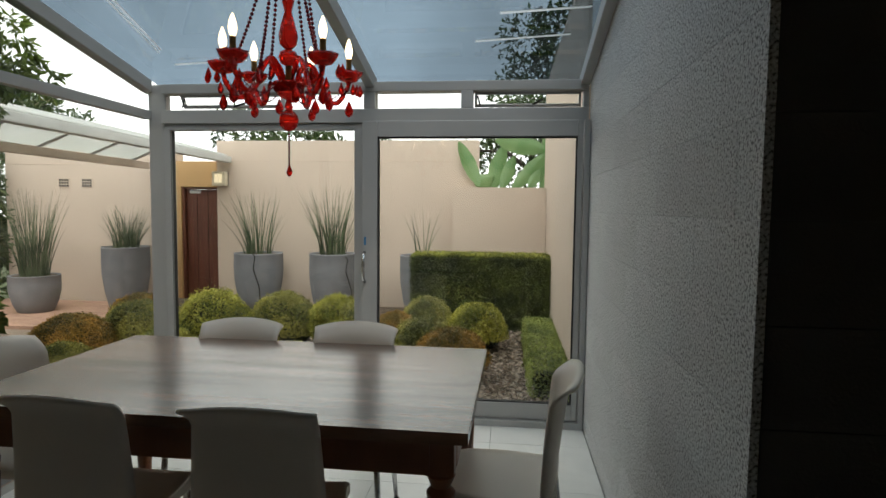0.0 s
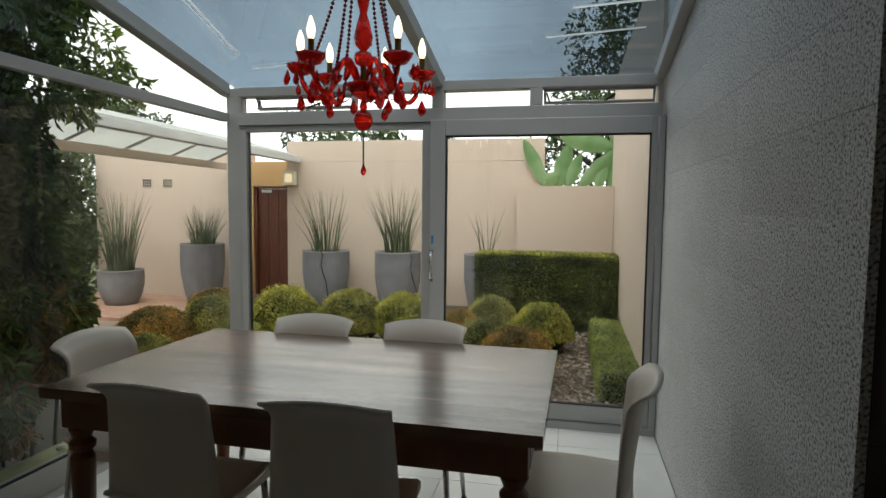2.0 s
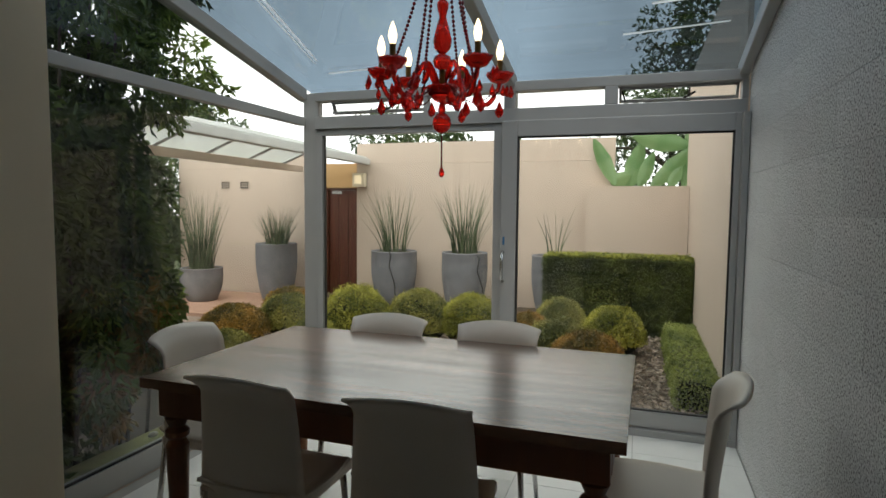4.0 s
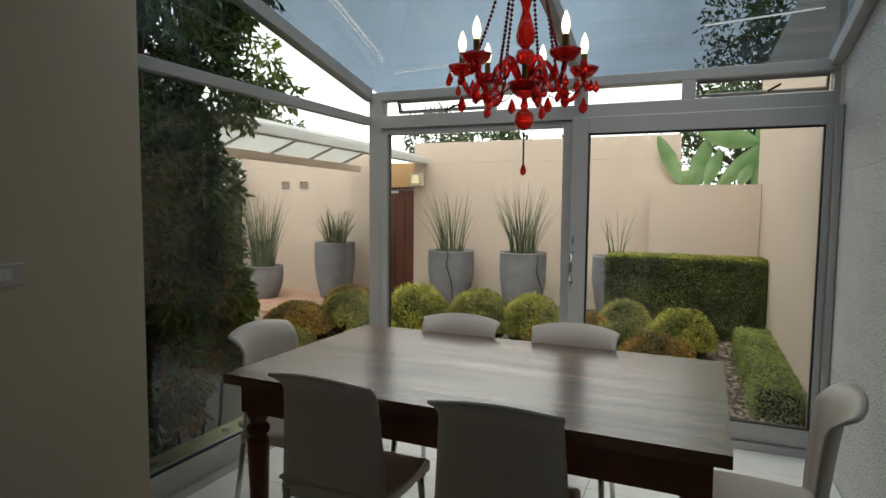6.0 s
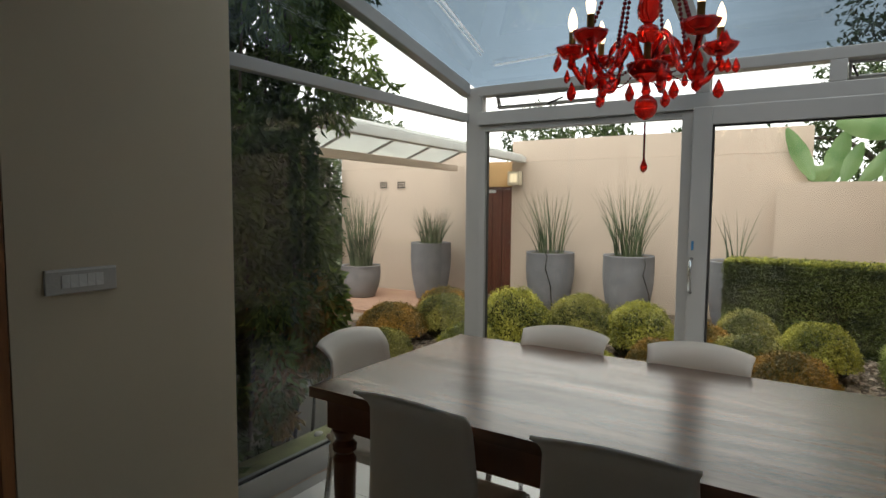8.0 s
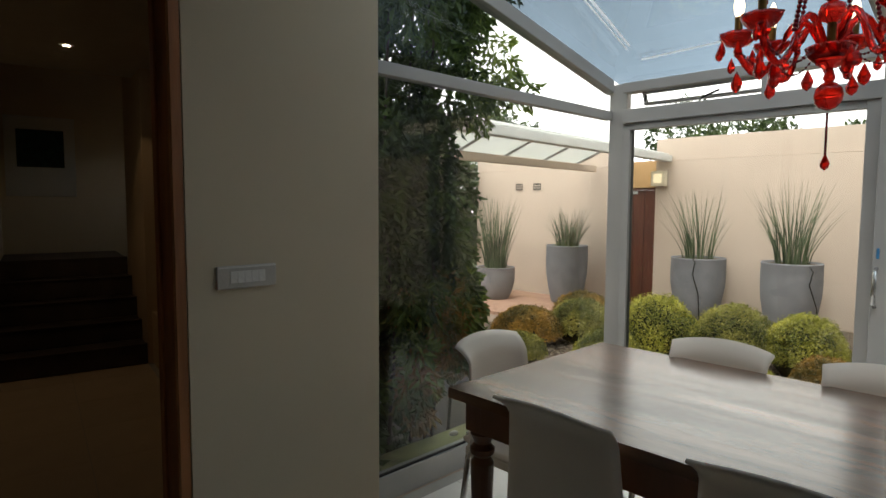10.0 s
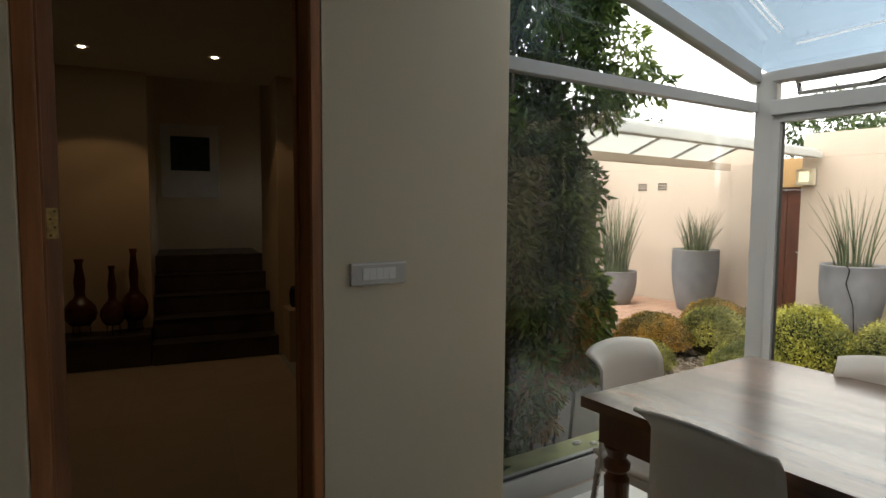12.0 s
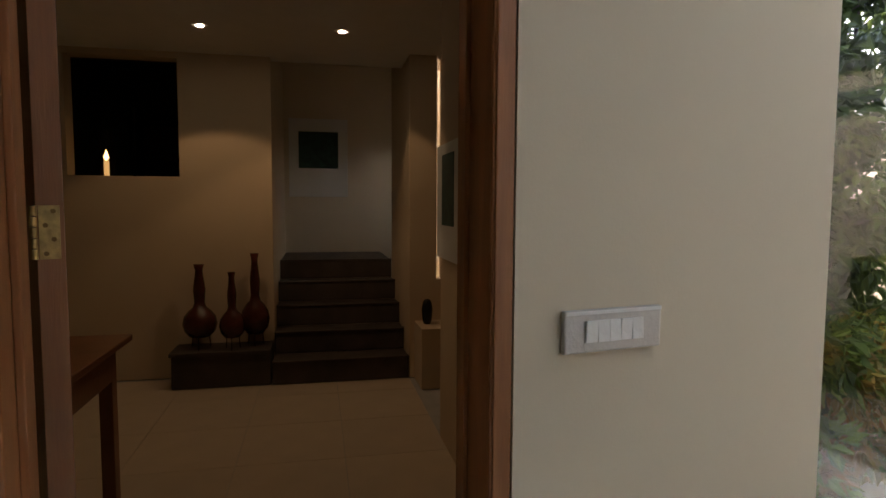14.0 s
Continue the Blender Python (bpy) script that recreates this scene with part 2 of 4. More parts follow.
SOIL = mat("bark_mulch_soil", (0.11, 0.08, 0.055), 0.95, 0, 0.5, 9, 0.6, 90)
CHIP = mat("bark_chip", (0.42, 0.34, 0.27), 0.9, 0, 0.3, 20, 0.3)
MOSS = mat("mossy_stone_edging", (0.27, 0.28, 0.13), 0.9, 0, 0.4, 8, 0.5)
PAVER = mat("pinkish_brick_paver", (0.45, 0.27, 0.19), 0.85, 0, 0.2, 10, 0.4, piece=0.15)
SHEET = leaf_mat("pale_translucent_sheet", (0.8, 0.81, 0.78), (0.85, 0.86, 0.84), 0.4, 0.6)
DARKSTONE = mat("dark_slate_step", (0.06, 0.045, 0.035), 0.5, 0, 0.4, 5, 0.3)
# near-black slabs for the granite's end face, its shade in the colour
SHADED_END = mat("shaded_end_stone", (0.1, 0.097, 0.09), 0.75, 0, 0.3, 3, 0.2, 120)
SWITCH = mat("silver_switch_plate", (0.55, 0.53, 0.5), 0.35, 0.4, 0.03)
WHITE = mat("white_plastic", (0.8, 0.79, 0.76), 0.35, 0, 0.02)
BLACK = mat("black_lacquer", (0.01, 0.01, 0.01), 0.25, 0, 0.1)
VASE = mat("dark_red_brown_glazed_gourd", (0.07, 0.018, 0.01), 0.2, 0, 0.5, 12, 0.1)
CANVAS = mat("dark_green_print", (0.015, 0.05, 0.035), 0.6, 0, 0.5, 14)
PAPER = mat("white_mount", (0.7, 0.7, 0.66), 0.6, 0, 0.03)
LAMPGLASS = glow_mat("lit_opal_glass", (1.0, 0.72, 0.36), 0.3)
SPOT = glow_mat("lit_downlight", (1.0, 0.85, 0.6), 12)
GREENISH = mat("grass_ground", (0.07, 0.09, 0.03), 0.95, 0, 0.4, 3, 0.4)


# ---- mesh helpers ----
def box(x0, y0, z0, x1, y1, z1, bevel=0.0, bm=None):
    """A box, its edges rounded by bevel; added to bm where one is given."""
    bm = bm or bmesh.new()
    got = bmesh.ops.create_cube(bm, size=1.0)["verts"]
    for v in got:
        v.co = Vector(((x0 + x1) / 2 + v.co.x * (x1 - x0), (y0 + y1) / 2 + v.co.y * (y1 - y0), (z0 + z1) / 2 + v.co.z * (z1 - z0)))
    if bevel:
        bmesh.ops.bevel(bm, geom=list({e for v in got for e in v.link_edges}), offset=bevel, segments=2, affect="EDGES", profile=0.6)
    return bm


def lathe(profile, n=24, bm=None, at=(0, 0, 0), scallop=0.0, petals=8):
    """A turned body from (radius, height) pairs."""
    bm = bm or bmesh.new()
    rings = []
    for r, z in profile:
        ring = []
        for i in range(n):
            a = 2 * math.pi * i / n
            k = r * (1 + scallop * math.cos(petals * a) * min(1, r / 0.03))
            ring.append(bm.verts.new((at[0] + k * math.cos(a), at[1] + k * math.sin(a), at[2] + z)))
        rings.append(ring)
    for a, b in zip(rings, rings[1:]):
        for i in range(n):
            bm.faces.new((a[i], a[(i + 1) % n], b[(i + 1) % n], b[i]))
    bm.faces.new(rings[0][::-1]), bm.faces.new(rings[-1])
    return bm


def tube(points, radius, n=8, bm=None, taper=1.0):
    """A round bar along points."""
    bm = bm or bmesh.new()
    pts = [Vector(p) for p in points]
    rings = []
    for i, p in enumerate(pts):
        d = (pts[min(i + 1, len(pts) - 1)] - pts[max(i - 1, 0)]).normalized()
        side = d.cross(Vector((0, 0, 1)) if abs(d.z) < 0.9 else Vector((1, 0, 0))).normalized()
        up = side.cross(d)
        r = radius * (1 + (taper - 1) * i / max(1, len(pts) - 1))
        rings.append([bm.verts.new(p + r * (math.cos(2 * math.pi * k / n) * side + math.sin(2 * math.pi * k / n) * up)) for k in range(n)])
    for a, b in zip(rings, rings[1:]):
        for k in range(n):
            bm.faces.new((a[k], a[(k + 1) % n], b[(k + 1) % n], b[k]))
    bm.faces.new(rings[0][::-1]), bm.faces.new(rings[-1])
    return bm


def ball(r, at=(0, 0, 0), bm=None, squash=1.0, u=14, v=9):
    bm = bm or bmesh.new()
    for w in bmesh.ops.create_uvsphere(bm, u_segments=u, v_segments=v, radius=r)["verts"]:
        w.co = Vector((w.co.x + at[0], w.co.y + at[1], w.co.z * squash + at[2]))
    return bm


def mesh_of(name, bm, material, smooth=False):
    bmesh.ops.recalc_face_normals(bm, faces=bm.faces)
    me = bpy.data.meshes.new(name)
    bm.to_mesh(me)
    bm.free()
    me.materials.append(material)
    if smooth:
        me.polygons.foreach_set("use_smooth", [True] * len(me.polygons))
    return me


def part(name, bm, material, parent, label="", smooth=False):
    """One mesh under a thing or under a part, in its parent's own space."""
    ob = new(name, mesh_of(name, bm, material, smooth))
    ob.parent = parent
    return tagged(ob, label)


def piece(name, mesh, parent, m):
    """One more object on a shared mesh."""
    ob = new(name, mesh)
    ob.parent = parent
    ob.matrix_basis = m
    return ob


def thing(name, m, label, category, group="", kind=""):
    ob = new(name)
    ob.empty_display_size = 0.1
    ob.matrix_basis = m
    return tagged(ob, label, category, group, kind)


def solid(name, bm, material, label, category, kind="structure", m=None, smooth=False):
    ob = new(name, mesh_of(name, bm, material, smooth))
    if m is not None:
        ob.matrix_basis = m
    return tagged(ob, label, category, "", kind)


def leaf_mesh(name, places, ways, sizes, material, width=0.45, fold=0.18, faces_to=None):
    """Many small folded leaves, joined: places, ways they point, lengths."""
    n = len(places)
    ways = ways / np.maximum(np.linalg.norm(ways, axis=1, keepdims=True), 1e-6)
    other = np.random.normal(size=(n, 3)) if faces_to is None else faces_to + 0.45 * np.random.normal(size=(n, 3))
    side = np.cross(ways, other)
    side /= np.maximum(np.linalg.norm(side, axis=1, keepdims=True), 1e-6)
    up = np.cross(side, ways)
    L = sizes[:, None]
    verts = np.empty((n, 4, 3))
    verts[:, 0] = places
    verts[:, 1] = places + ways * L * 0.5 + side * L * width * 0.5 + up * L * fold
    verts[:, 2] = places + ways * L
    verts[:, 3] = places + ways * L * 0.5 - side * L * width * 0.5 + up * L * fold
    base = np.arange(n) * 4
    faces = np.concatenate([np.stack([base, base + 1, base + 2], 1), np.stack([base, base + 2, base + 3], 1)])
    me = bpy.data.meshes.new(name)
    me.from_pydata(verts.reshape(-1, 3).tolist(), [], faces.tolist())
    me.materials.append(material)
    return me


def unit(n):
    d = np.random.normal(size=(n, 3))
    return d / np.linalg.norm(d, axis=1, keepdims=True)


# ---- ground and floors ----
solid("ground", box(-60, -60, -0.8, 60, 90, -0.42), GREENISH, "dark green and earthy ground around the house", "ground")
solid("garden_bed", box(-4.95, 5.10, -0.45, -2.45, 9.3, -0.005, 0, box(-2.45, 4.78, -0.45, 0.67, 9.3, -0.005)), SOIL, "brown bark mulch bed in the courtyard", "garden bed")
floor = solid("floor", box(-2.41, -3.2, -0.12, 3.0, 4.72, -0.007), GROUT, "pale tiled floor of the dining bay", "floor")
hall_floor = solid("hall_floor", box(-6.9, -3.4, -0.12, -4.4, 1.7, -0.0085, 0, box(-4.4, -3.2, -0.12, -0.42, 0.56, -0.0085, 0, box(-4.4, 0.56, -0.12, -3.0, 2.0, -0.0085))), GROUT, "beige tiled hall floor", "floor", m=HALL)


# ---- walls of the house ----
def wall(name, boxes, material, label, m=None):
    bm = bmesh.new()
    for b in boxes:
        box(*b, bm=bm)
    return solid(name, bm, material, label, "wall", m=m)


CH = 2.65
wall("wall_switch", [(-2.41, 1.583, 0, WX, 2.38, CH + 0.1), (-2.41, 0.752, 2.27, WX, 1.583, CH + 0.1), (-2.41, -3.3, 0, WX, 0.752, CH + 0.1)],
     PLASTER, "off-white painted wall with a doorway")
wall("wall_hall_side", [(-3.02, 0.555, 0, -0.66, 0.70, CH)], HALLWALL, "cream painted hall wall", HALL)
wall("wall_hall_end", [(-4.8, -3.4, 0, -4.65, -2.09, 3.1), (-4.8, -2.09, 0, -4.65, -1.27, 1.66), (-4.8, -2.09, 2.60, -4.65, -1.27, 3.1), (-4.8, -1.27, 0, -4.65, -0.55, 3.1), (-6.6, -0.70, 0, -4.8, -0.55, 3.1)],
     HALLWALL, "cream painted wall with a square opening", HALL)
wall("wall_stair", [(-5.5, 0.56, 0, -4.3, 0.70, 3.1), (-5.5, 0.70, 0, -5.36, 1.7, 3.1), (-4.45, 0.70, 0, -4.3, 0.785, CH), (-4.45, 0.84, 0, -4.3, 2.0, CH), (-4.45, 0.785, 0, -4.3, 0.84, 0.82)], HALLWALL, "cream painted wall beside the steps", HALL)
wall("wall_landing", [(-6.75, -0.7, 0, -6.6, 1.7, 3.1), (-6.6, 1.6, 0, -6.3, 1.7, 3.1), (-5.95, 1.6, 0, -5.5, 1.7, 3.1), (-6.3, 1.6, 0, -5.95, 1.7, 1.6), (-6.3, 1.6, 2.2, -5.95, 1.7, 3.1)], PLASTER, "white landing wall", HALL)
wall("wall_hall_left", [(-4.8, -3.4, 0, -0.0, -3.25, CH)], HALLWALL, "cream painted hall wall", HALL)
# one even near-black colour for the room beyond the square opening
wall("wall_bar", [(-6.9, -3.4, 0, -6.75, -0.7, 3.1), (-6.75, -3.4, 0, -4.8, -3.25, 3.1), (-6.75, -0.85, 0, -4.81, -0.71, 3.1)], BARROOM, "near-black wall of the bar room", HALL)
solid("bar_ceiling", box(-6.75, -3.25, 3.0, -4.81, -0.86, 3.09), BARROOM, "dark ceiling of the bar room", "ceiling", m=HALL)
wall("wall_stair_head", [(-4.8, -0.55, CH + 0.1, -4.65, 0.56, 3.1)], HALLWALL, "cream painted wall above the steps", HALL)
wall("wall_alcove", [(-4.45, 2.0, 0, -3.0, 2.12, CH), (-3.14, 0.705, 0, -3.0, 2.0, CH)], HALLWALL, "cream painted alcove wall", HALL)
solid("hall_ceiling", box(-4.8, -3.4, CH, -0.68, 0.70, CH + 0.1, 0, box(-4.8, 0.70, CH, -3.0, 2.1, CH + 0.1)), CEIL, "painted hall ceiling", "ceiling", m=HALL)
solid("landing_ceiling", box(-6.9, -3.4, 3.1, -4.66, 2.1, 3.2), CEIL, "painted landing ceiling", "ceiling", m=HALL)
# unseen walls and ceiling, added to close the room and bounce light forward
wall("wall_back", [(-2.41, -3.3, 0, 3.0, -3.15, CH + 0.1)], BOUNCE_ROOM, "unseen pale wall that bounces light into the dining bay", None)
wall("wall_east", [(2.9, -3.2, 0, 3.05, 1.9, CH + 0.1)], BOUNCE_ROOM, "unseen pale wall that bounces light into the dining bay", None)
solid("ceiling", box(-3.1, -3.3, CH + 0.102, 3.05, 1.9, CH + 0.2, 0, box(-2.41, 1.9, CH + 0.102, 3.05, 2.1, CH + 0.2)), BOUNCE_ROOM, "unseen pale ceiling that bounces light into the dining bay", "ceiling")

# granite wall: slabs on a core
stone = solid("wall_stone", box(0.70, 1.92, 0, 3.05, 2.12, 3.0), JOINT, "speckled grey granite slab wall", "wall")
solid("wall_stone_side", box(0.70, 2.125, 0, 0.9, 4.60, 3.0), JOINT, "core of the granite slab wall", "wall")

# ---- courtyard walls ----
wall("wall_courtyard_back", [(-4.17, 9.06, -0.45, -0.27, 9.26, 2.10), (-4.17, 9.072, 2.104, -0.27, 9.26, 2.41)], BEIGE, "tall pinkish-beige rendered courtyard wall")
wall("wall_low", [(-0.61, 8.73, -0.45, 0.665, 9.05, 1.735), (-0.265, 9.05, -0.45, 0.665, 9.3, 1.65)], BEIGE, "low pinkish-beige planter wall")
wall("wall_courtyard_side", [(0.67, 4.74, -0.45, 0.9, 9.3, 3.2)], BEIGE, "tall pinkish-beige side wall of the courtyard")
wall("wall_courtyard_door", [(-8.02, 9.49, -0.45, -5.061, 9.7, 2.08), (-8.02, 9.50, 2.084, -5.061, 9.7, 2.41)], BEIGE, "pinkish-beige rendered courtyard wall")
# same render as its neighbours; the lamp's glow is painted in
wall("wall_porch", [(-5.06, 9.485, -0.45, -4.99, 9.7, 2.14), (-4.99, 9.485, 1.74, -4.17, 9.7, 2.14), (-4.17, 9.262, -0.45, -3.97, 9.7, 2.14)], LAMPLIT_BEIGE, "beige rendered wall round the outbuilding door, coloured as lit by the wall lamp")

# ---- glazing: left window wall, sliding door wall, glass roof ----
GX, GY = -2.41, 4.62


def raked(y0, z0, y1, z1, x0, x1, deep):
    bm = bmesh.new()
    a = [bm.verts.new((x, y, z)) for x in (x0, x1) for y, z in ((y0, z0), (y1, z1), (y1, z1 + deep), (y0, z0 + deep))]
    for f in ((0, 1, 2, 3), (7, 6, 5, 4), (0, 4, 5, 1), (3, 2, 6, 7), (1, 5, 6, 2), (0, 3, 7, 4)):
        bm.faces.new([a[i] for i in f])
    bmesh.ops.bevel(bm, geom=list(bm.edges), offset=0.004, segments=1, affect="EDGES")
    return bm


SLOPE = 0.215


def roof_z(y):
    return 2.26 + SLOPE * (4.70 - y)


def pane(name, corners, material, parent, thick=0.006):
    """A sheet of glass between four corners, with thickness."""
    bm = bmesh.new()
    c = [Vector(p) for p in corners]
    n = (c[1] - c[0]).cross(c[3] - c[0]).normalized() * thick
    a = [bm.verts.new(p) for p in c] + [bm.verts.new(p + n) for p in c]
    for f in ((0, 1, 2, 3), (7, 6, 5, 4), (0, 4, 5, 1), (1, 5, 6, 2), (2, 6, 7, 3), (3, 7, 4, 0)):
        bm.faces.new([a[i] for i in f])
    ob = part(name, bm, material, parent)
    ob.visible_shadow = False
    return ob


wall("wall_plinth", [(GX - 0.07, 1.9, -0.45, GX, 4.72, -0.001), (GX, 4.735, -0.45, 0.67, 4.775, -0.001)], BEIGE, "rendered plinth under the glazing")
w1 = thing("window_1", Matrix(), "tall fixed window wall in a silver-grey aluminium frame", "window", kind="structure")
part("sill", box(GX - 0.07, 2.382, 0.0, GX, 4.685, 0.13, 0.004), ALU, w1)
part("rail", box(GX - 0.06, 2.382, 2.07, GX, 4.685, 2.132, 0.004), ALU, w1)
part("jamb", box(GX - 0.06, 2.382, 0.13, GX, 2.43, 2.07, 0.004), ALU, w1)
part("raked_beam", raked(1.95, roof_z(1.95), 4.685, roof_z(4.685), GX - 0.07, GX + 0.01, 0.085), ALU, w1)
pane("pane", [(GX - 0.03, 2.43, 0.13), (GX - 0.03, 4.685, 0.13), (GX - 0.03, 4.685, 2.07), (GX - 0.03, 2.43, 2.07)], CLEAR, w1)
pane("pane", [(GX - 0.03, 1.97, 2.132), (GX - 0.03, 4.685, 2.132), (GX - 0.03, 4.685, roof_z(4.685)), (GX - 0.03, 1.97, roof_z(1.97))], CLEAR, w1)
part("gasket", box(GX - 0.025, 2.43, 0.131, GX - 0.012, 4.6, 0.14), GASKET, w1)

w2 = thing("window_2", Matrix(), "glazed end wall with a sliding door and high hopper windows", "window", kind="structure")
part("corner_post", box(GX - 0.025, 4.687, 0, -2.302, 4.75, 2.31, 0.004), ALU, w2)
part("fixed_stile", box(-2.30, 4.645, 0.0, -2.25, 4.71, 2.03, 0.004), ALU, w2)
part("gasket", box(-2.239, 4.655, 0.13, -2.238, 4.69, 2.03), GASKET, w2)
part("transom", box(-2.30, 4.62, 2.031, 0.675, 4.72, 2.125, 0.005), ALU, w2)
part("fixed_top_rail", box(-2.25, 4.64, 1.985, -0.90, 4.70, 2.03, 0.004), ALU, w2)
part("eave_beam", box(-2.30, 4.62, 2.24, 0.675, 4.73, 2.305, 0.005), ALU, w2)
part("bottom_track", box(-2.30, 4.50, 0.0, 0.675, 4.73, 0.045, 0.003), ALU, w2)
part("fixed_bottom_rail", box(-2.25, 4.64, 0.046, -0.88, 4.70, 0.13, 0.004), ALU, w2)
part("fixed_meeting_stile", box(-0.90, 4.635, 0.046, -0.80, 4.71, 2.03, 0.004), ALU, w2)
pane("pane", [(-2.25, 4.67, 0.13), (-0.9, 4.67, 0.13), (-0.9, 4.67, 1.985), (-2.25, 4.67, 1.985)], CLEAR, w2)
part("door_jamb", box(0.64, 4.50, 0.046, 0.675, 4.60, 2.03, 0.003), ALU, w2)
for x0, x1 in ((-0.83, -0.75), (-0.165, -0.085)):
    part("mullion", box(x0, 4.62, 2.126, x1, 4.71, 2.239, 0.003), ALU, w2)
part("mullion", box(0.64, 4.62, 2.126, 0.675, 4.71, 2.239, 0.003), ALU, w2)
part("mullion", box(-1.42, 4.63, 2.126, -1.39, 4.70, 2.239, 0.003), ALU, w2)
pane("pane", [(-1.39, 4.67, 2.126), (-0.83, 4.67, 2.126), (-0.83, 4.67, 2.239), (-1.39, 4.67, 2.239)], CLEAR, w2)
pane("pane", [(-0.75, 4.67, 2.126), (-0.165, 4.67, 2.126), (-0.165, 4.67, 2.239), (-0.75, 4.67, 2.239)], CLEAR, w2)


def hopper(x0, x1, tilt):
    """A small top-hung sash, pushed open, with its stay."""
    h = part("hopper_sash", box(0, 0, -0.1, x1 - x0, 0.03, -0.082, 0.002), ALU, w2, "hopper window pushed open")
    h.matrix_basis = pose(x0, 4.70, 2.238, tilt)
    part("rail", box(0, 0, -0.016, x1 - x0, 0.03, 0.0, 0.002), ALU, h)
    for a, b in ((0, 0.016), (x1 - x0 - 0.016, x1 - x0)):
        part("stile", box(a, 0, -0.082, b, 0.03, -0.016, 0.002), ALU, h)
    pane("pane", [(0.016, 0.015, -0.082), (x1 - x0 - 0.016, 0.015, -0.082), (x1 - x0 - 0.016, 0.015, -0.016), (0.016, 0.015, -0.016)], CLEAR, h)
    part("stay", tube([(x0 + 0.55 * (x1 - x0), 4.66, 2.15), (x0 + 0.65 * (x1 - x0), 4.74, 2.2)], 0.007), BLACK, w2, "black friction stay")
    part("stay", tube([(x0 + 0.04, 4.66, 2.15), (x0 + 0.02, 4.73, 2.22)], 0.006), BLACK, w2, "black friction stay")


hopper(-2.2, -1.43, 32)
hopper(-0.08, 0.635, 22)

# sliding leaf, drawn shut in front
d1 = thing("sliding_door", Matrix(), "closed sliding glass door leaf in grey aluminium", "door")
SX0, SX1, SY0, SY1 = -0.82, 0.635, 4.53, 4.58
part("stile", box(SX0, SY0, 0.05, -0.715, SY1, 2.03, 0.005), ALU, d1)
part("stile", box(0.60, SY0, 0.05, SX1, SY1, 2.03, 0.005), ALU, d1)
part("top_rail", box(-0.715, SY0, 1.925, 0.60, SY1, 2.03, 0.005), ALU, d1)
part("bottom_rail", box(-0.715, SY0, 0.05, 0.60, SY1, 0.155, 0.005), ALU, d1)
pane("pane", [(-0.715, 4.555, 0.155), (0.60, 4.555, 0.155), (0.60, 4.555, 1.925), (-0.715, 4.555, 1.925)], CLEAR, d1)
for b in ((-0.714, 4.54, 0.156, -0.704, 4.57, 1.925), (0.59, 4.54, 0.156, 0.599, 4.57, 1.925), (-0.704, 4.54, 1.915, 0.59, 4.57, 1.924), (-0.704, 4.54, 0.156, 0.59, 4.57, 0.164)):
    part("gasket", box(*b), GASKET, d1)
hd = part("handle", tube([(-0.80, 4.53, 0.95), (-0.80, 4.49, 0.97), (-0.80, 4.485, 1.05), (-0.80, 4.49, 1.13), (-0.80, 4.53, 1.15)], 0.011, 10), CHROME, d1, "curved silver pull handle", True)
part("lock", box(-0.803, 4.522, 1.2, -0.79, 4.53, 1.255, 0.003), mat("blue_lock_tag", (0.05, 0.2, 0.4), 0.4), d1, "blue tag at the lock")

roof = thing("glass_roof", Matrix(), "sloping blue-tinted glass roof on grey aluminium bars", "roof", kind="structure")
for x0, x1 in ((-0.82, -0.755), (0.62, 0.68)):
    part("glazing_bar", raked(2.0, roof_z(2.0) - 0.01, 4.70, roof_z(4.70) - 0.01, x0, x1, 0.09), ALU, roof)
for x0, x1 in ((GX, -0.80), (-0.775, 0.70)):
    pane("pane", [(x0, 1.9, roof_z(1.9) + 0.085), (x1, 1.9, roof_z(1.9) + 0.085), (x1, 4.85, roof_z(4.85) + 0.085), (x0, 4.85, roof_z(4.85) + 0.085)], ROOFGLASS, roof)
# narrow pale translucent strips laid just under the panes
for (xa, ya), (xb, yb), wd in (((-1.955, 3.2), (-2.09, 4.28), 0.006), ((-1.92, 3.2), (-2.055, 4.24), 0.011), ((-2.07, 4.43), (-1.55, 4.385), 0.006), ((0.1, 3.9), (0.58, 3.86), 0.008), ((-0.05, 4.2), (0.5, 4.14), 0.006)):
    dx, dy = (wd, 0) if abs(yb - ya) > abs(xb - xa) else (0, wd)
    tagged(pane("roof_streak", [(xa - dx, ya - dy, roof_z(ya - dy) + 0.079), (xa + dx, ya + dy, roof_z(ya + dy) + 0.079), (xb + dx * 0.5, yb + dy * 0.5, roof_z(yb + dy * 0.5) + 0.079), (xb - dx * 0.5, yb - dy * 0.5, roof_z(yb - dy * 0.5) + 0.079)], STREAK, roof), "thin pale streak on the glass")
part("upstand", box(GX, 1.9, CH, 0.7, 2.0, 2.95), ALU, roof)
part("gutter", box(GX - 0.1, 4.745, 2.27, 0.67, 4.84, 2.33, 0.004), ALU, roof)


# ---- dining table ----
table = thing("dining_table", pose(-0.817, 2.842, 0, 0, 0, -0.9), "dark varnished wooden dining table with turned legs", "table")
TL, TW, TZ = 0.885, 0.525, 0.80
top = part("tabletop", box(-TL + 0.02, -TW + 0.02, TZ - 0.036, TL - 0.02, TW - 0.02, TZ - 0.03), TABLETOP, table)
widths = (0.2, 0.23, 0.2, 0.21, 0.21)
y = -TW
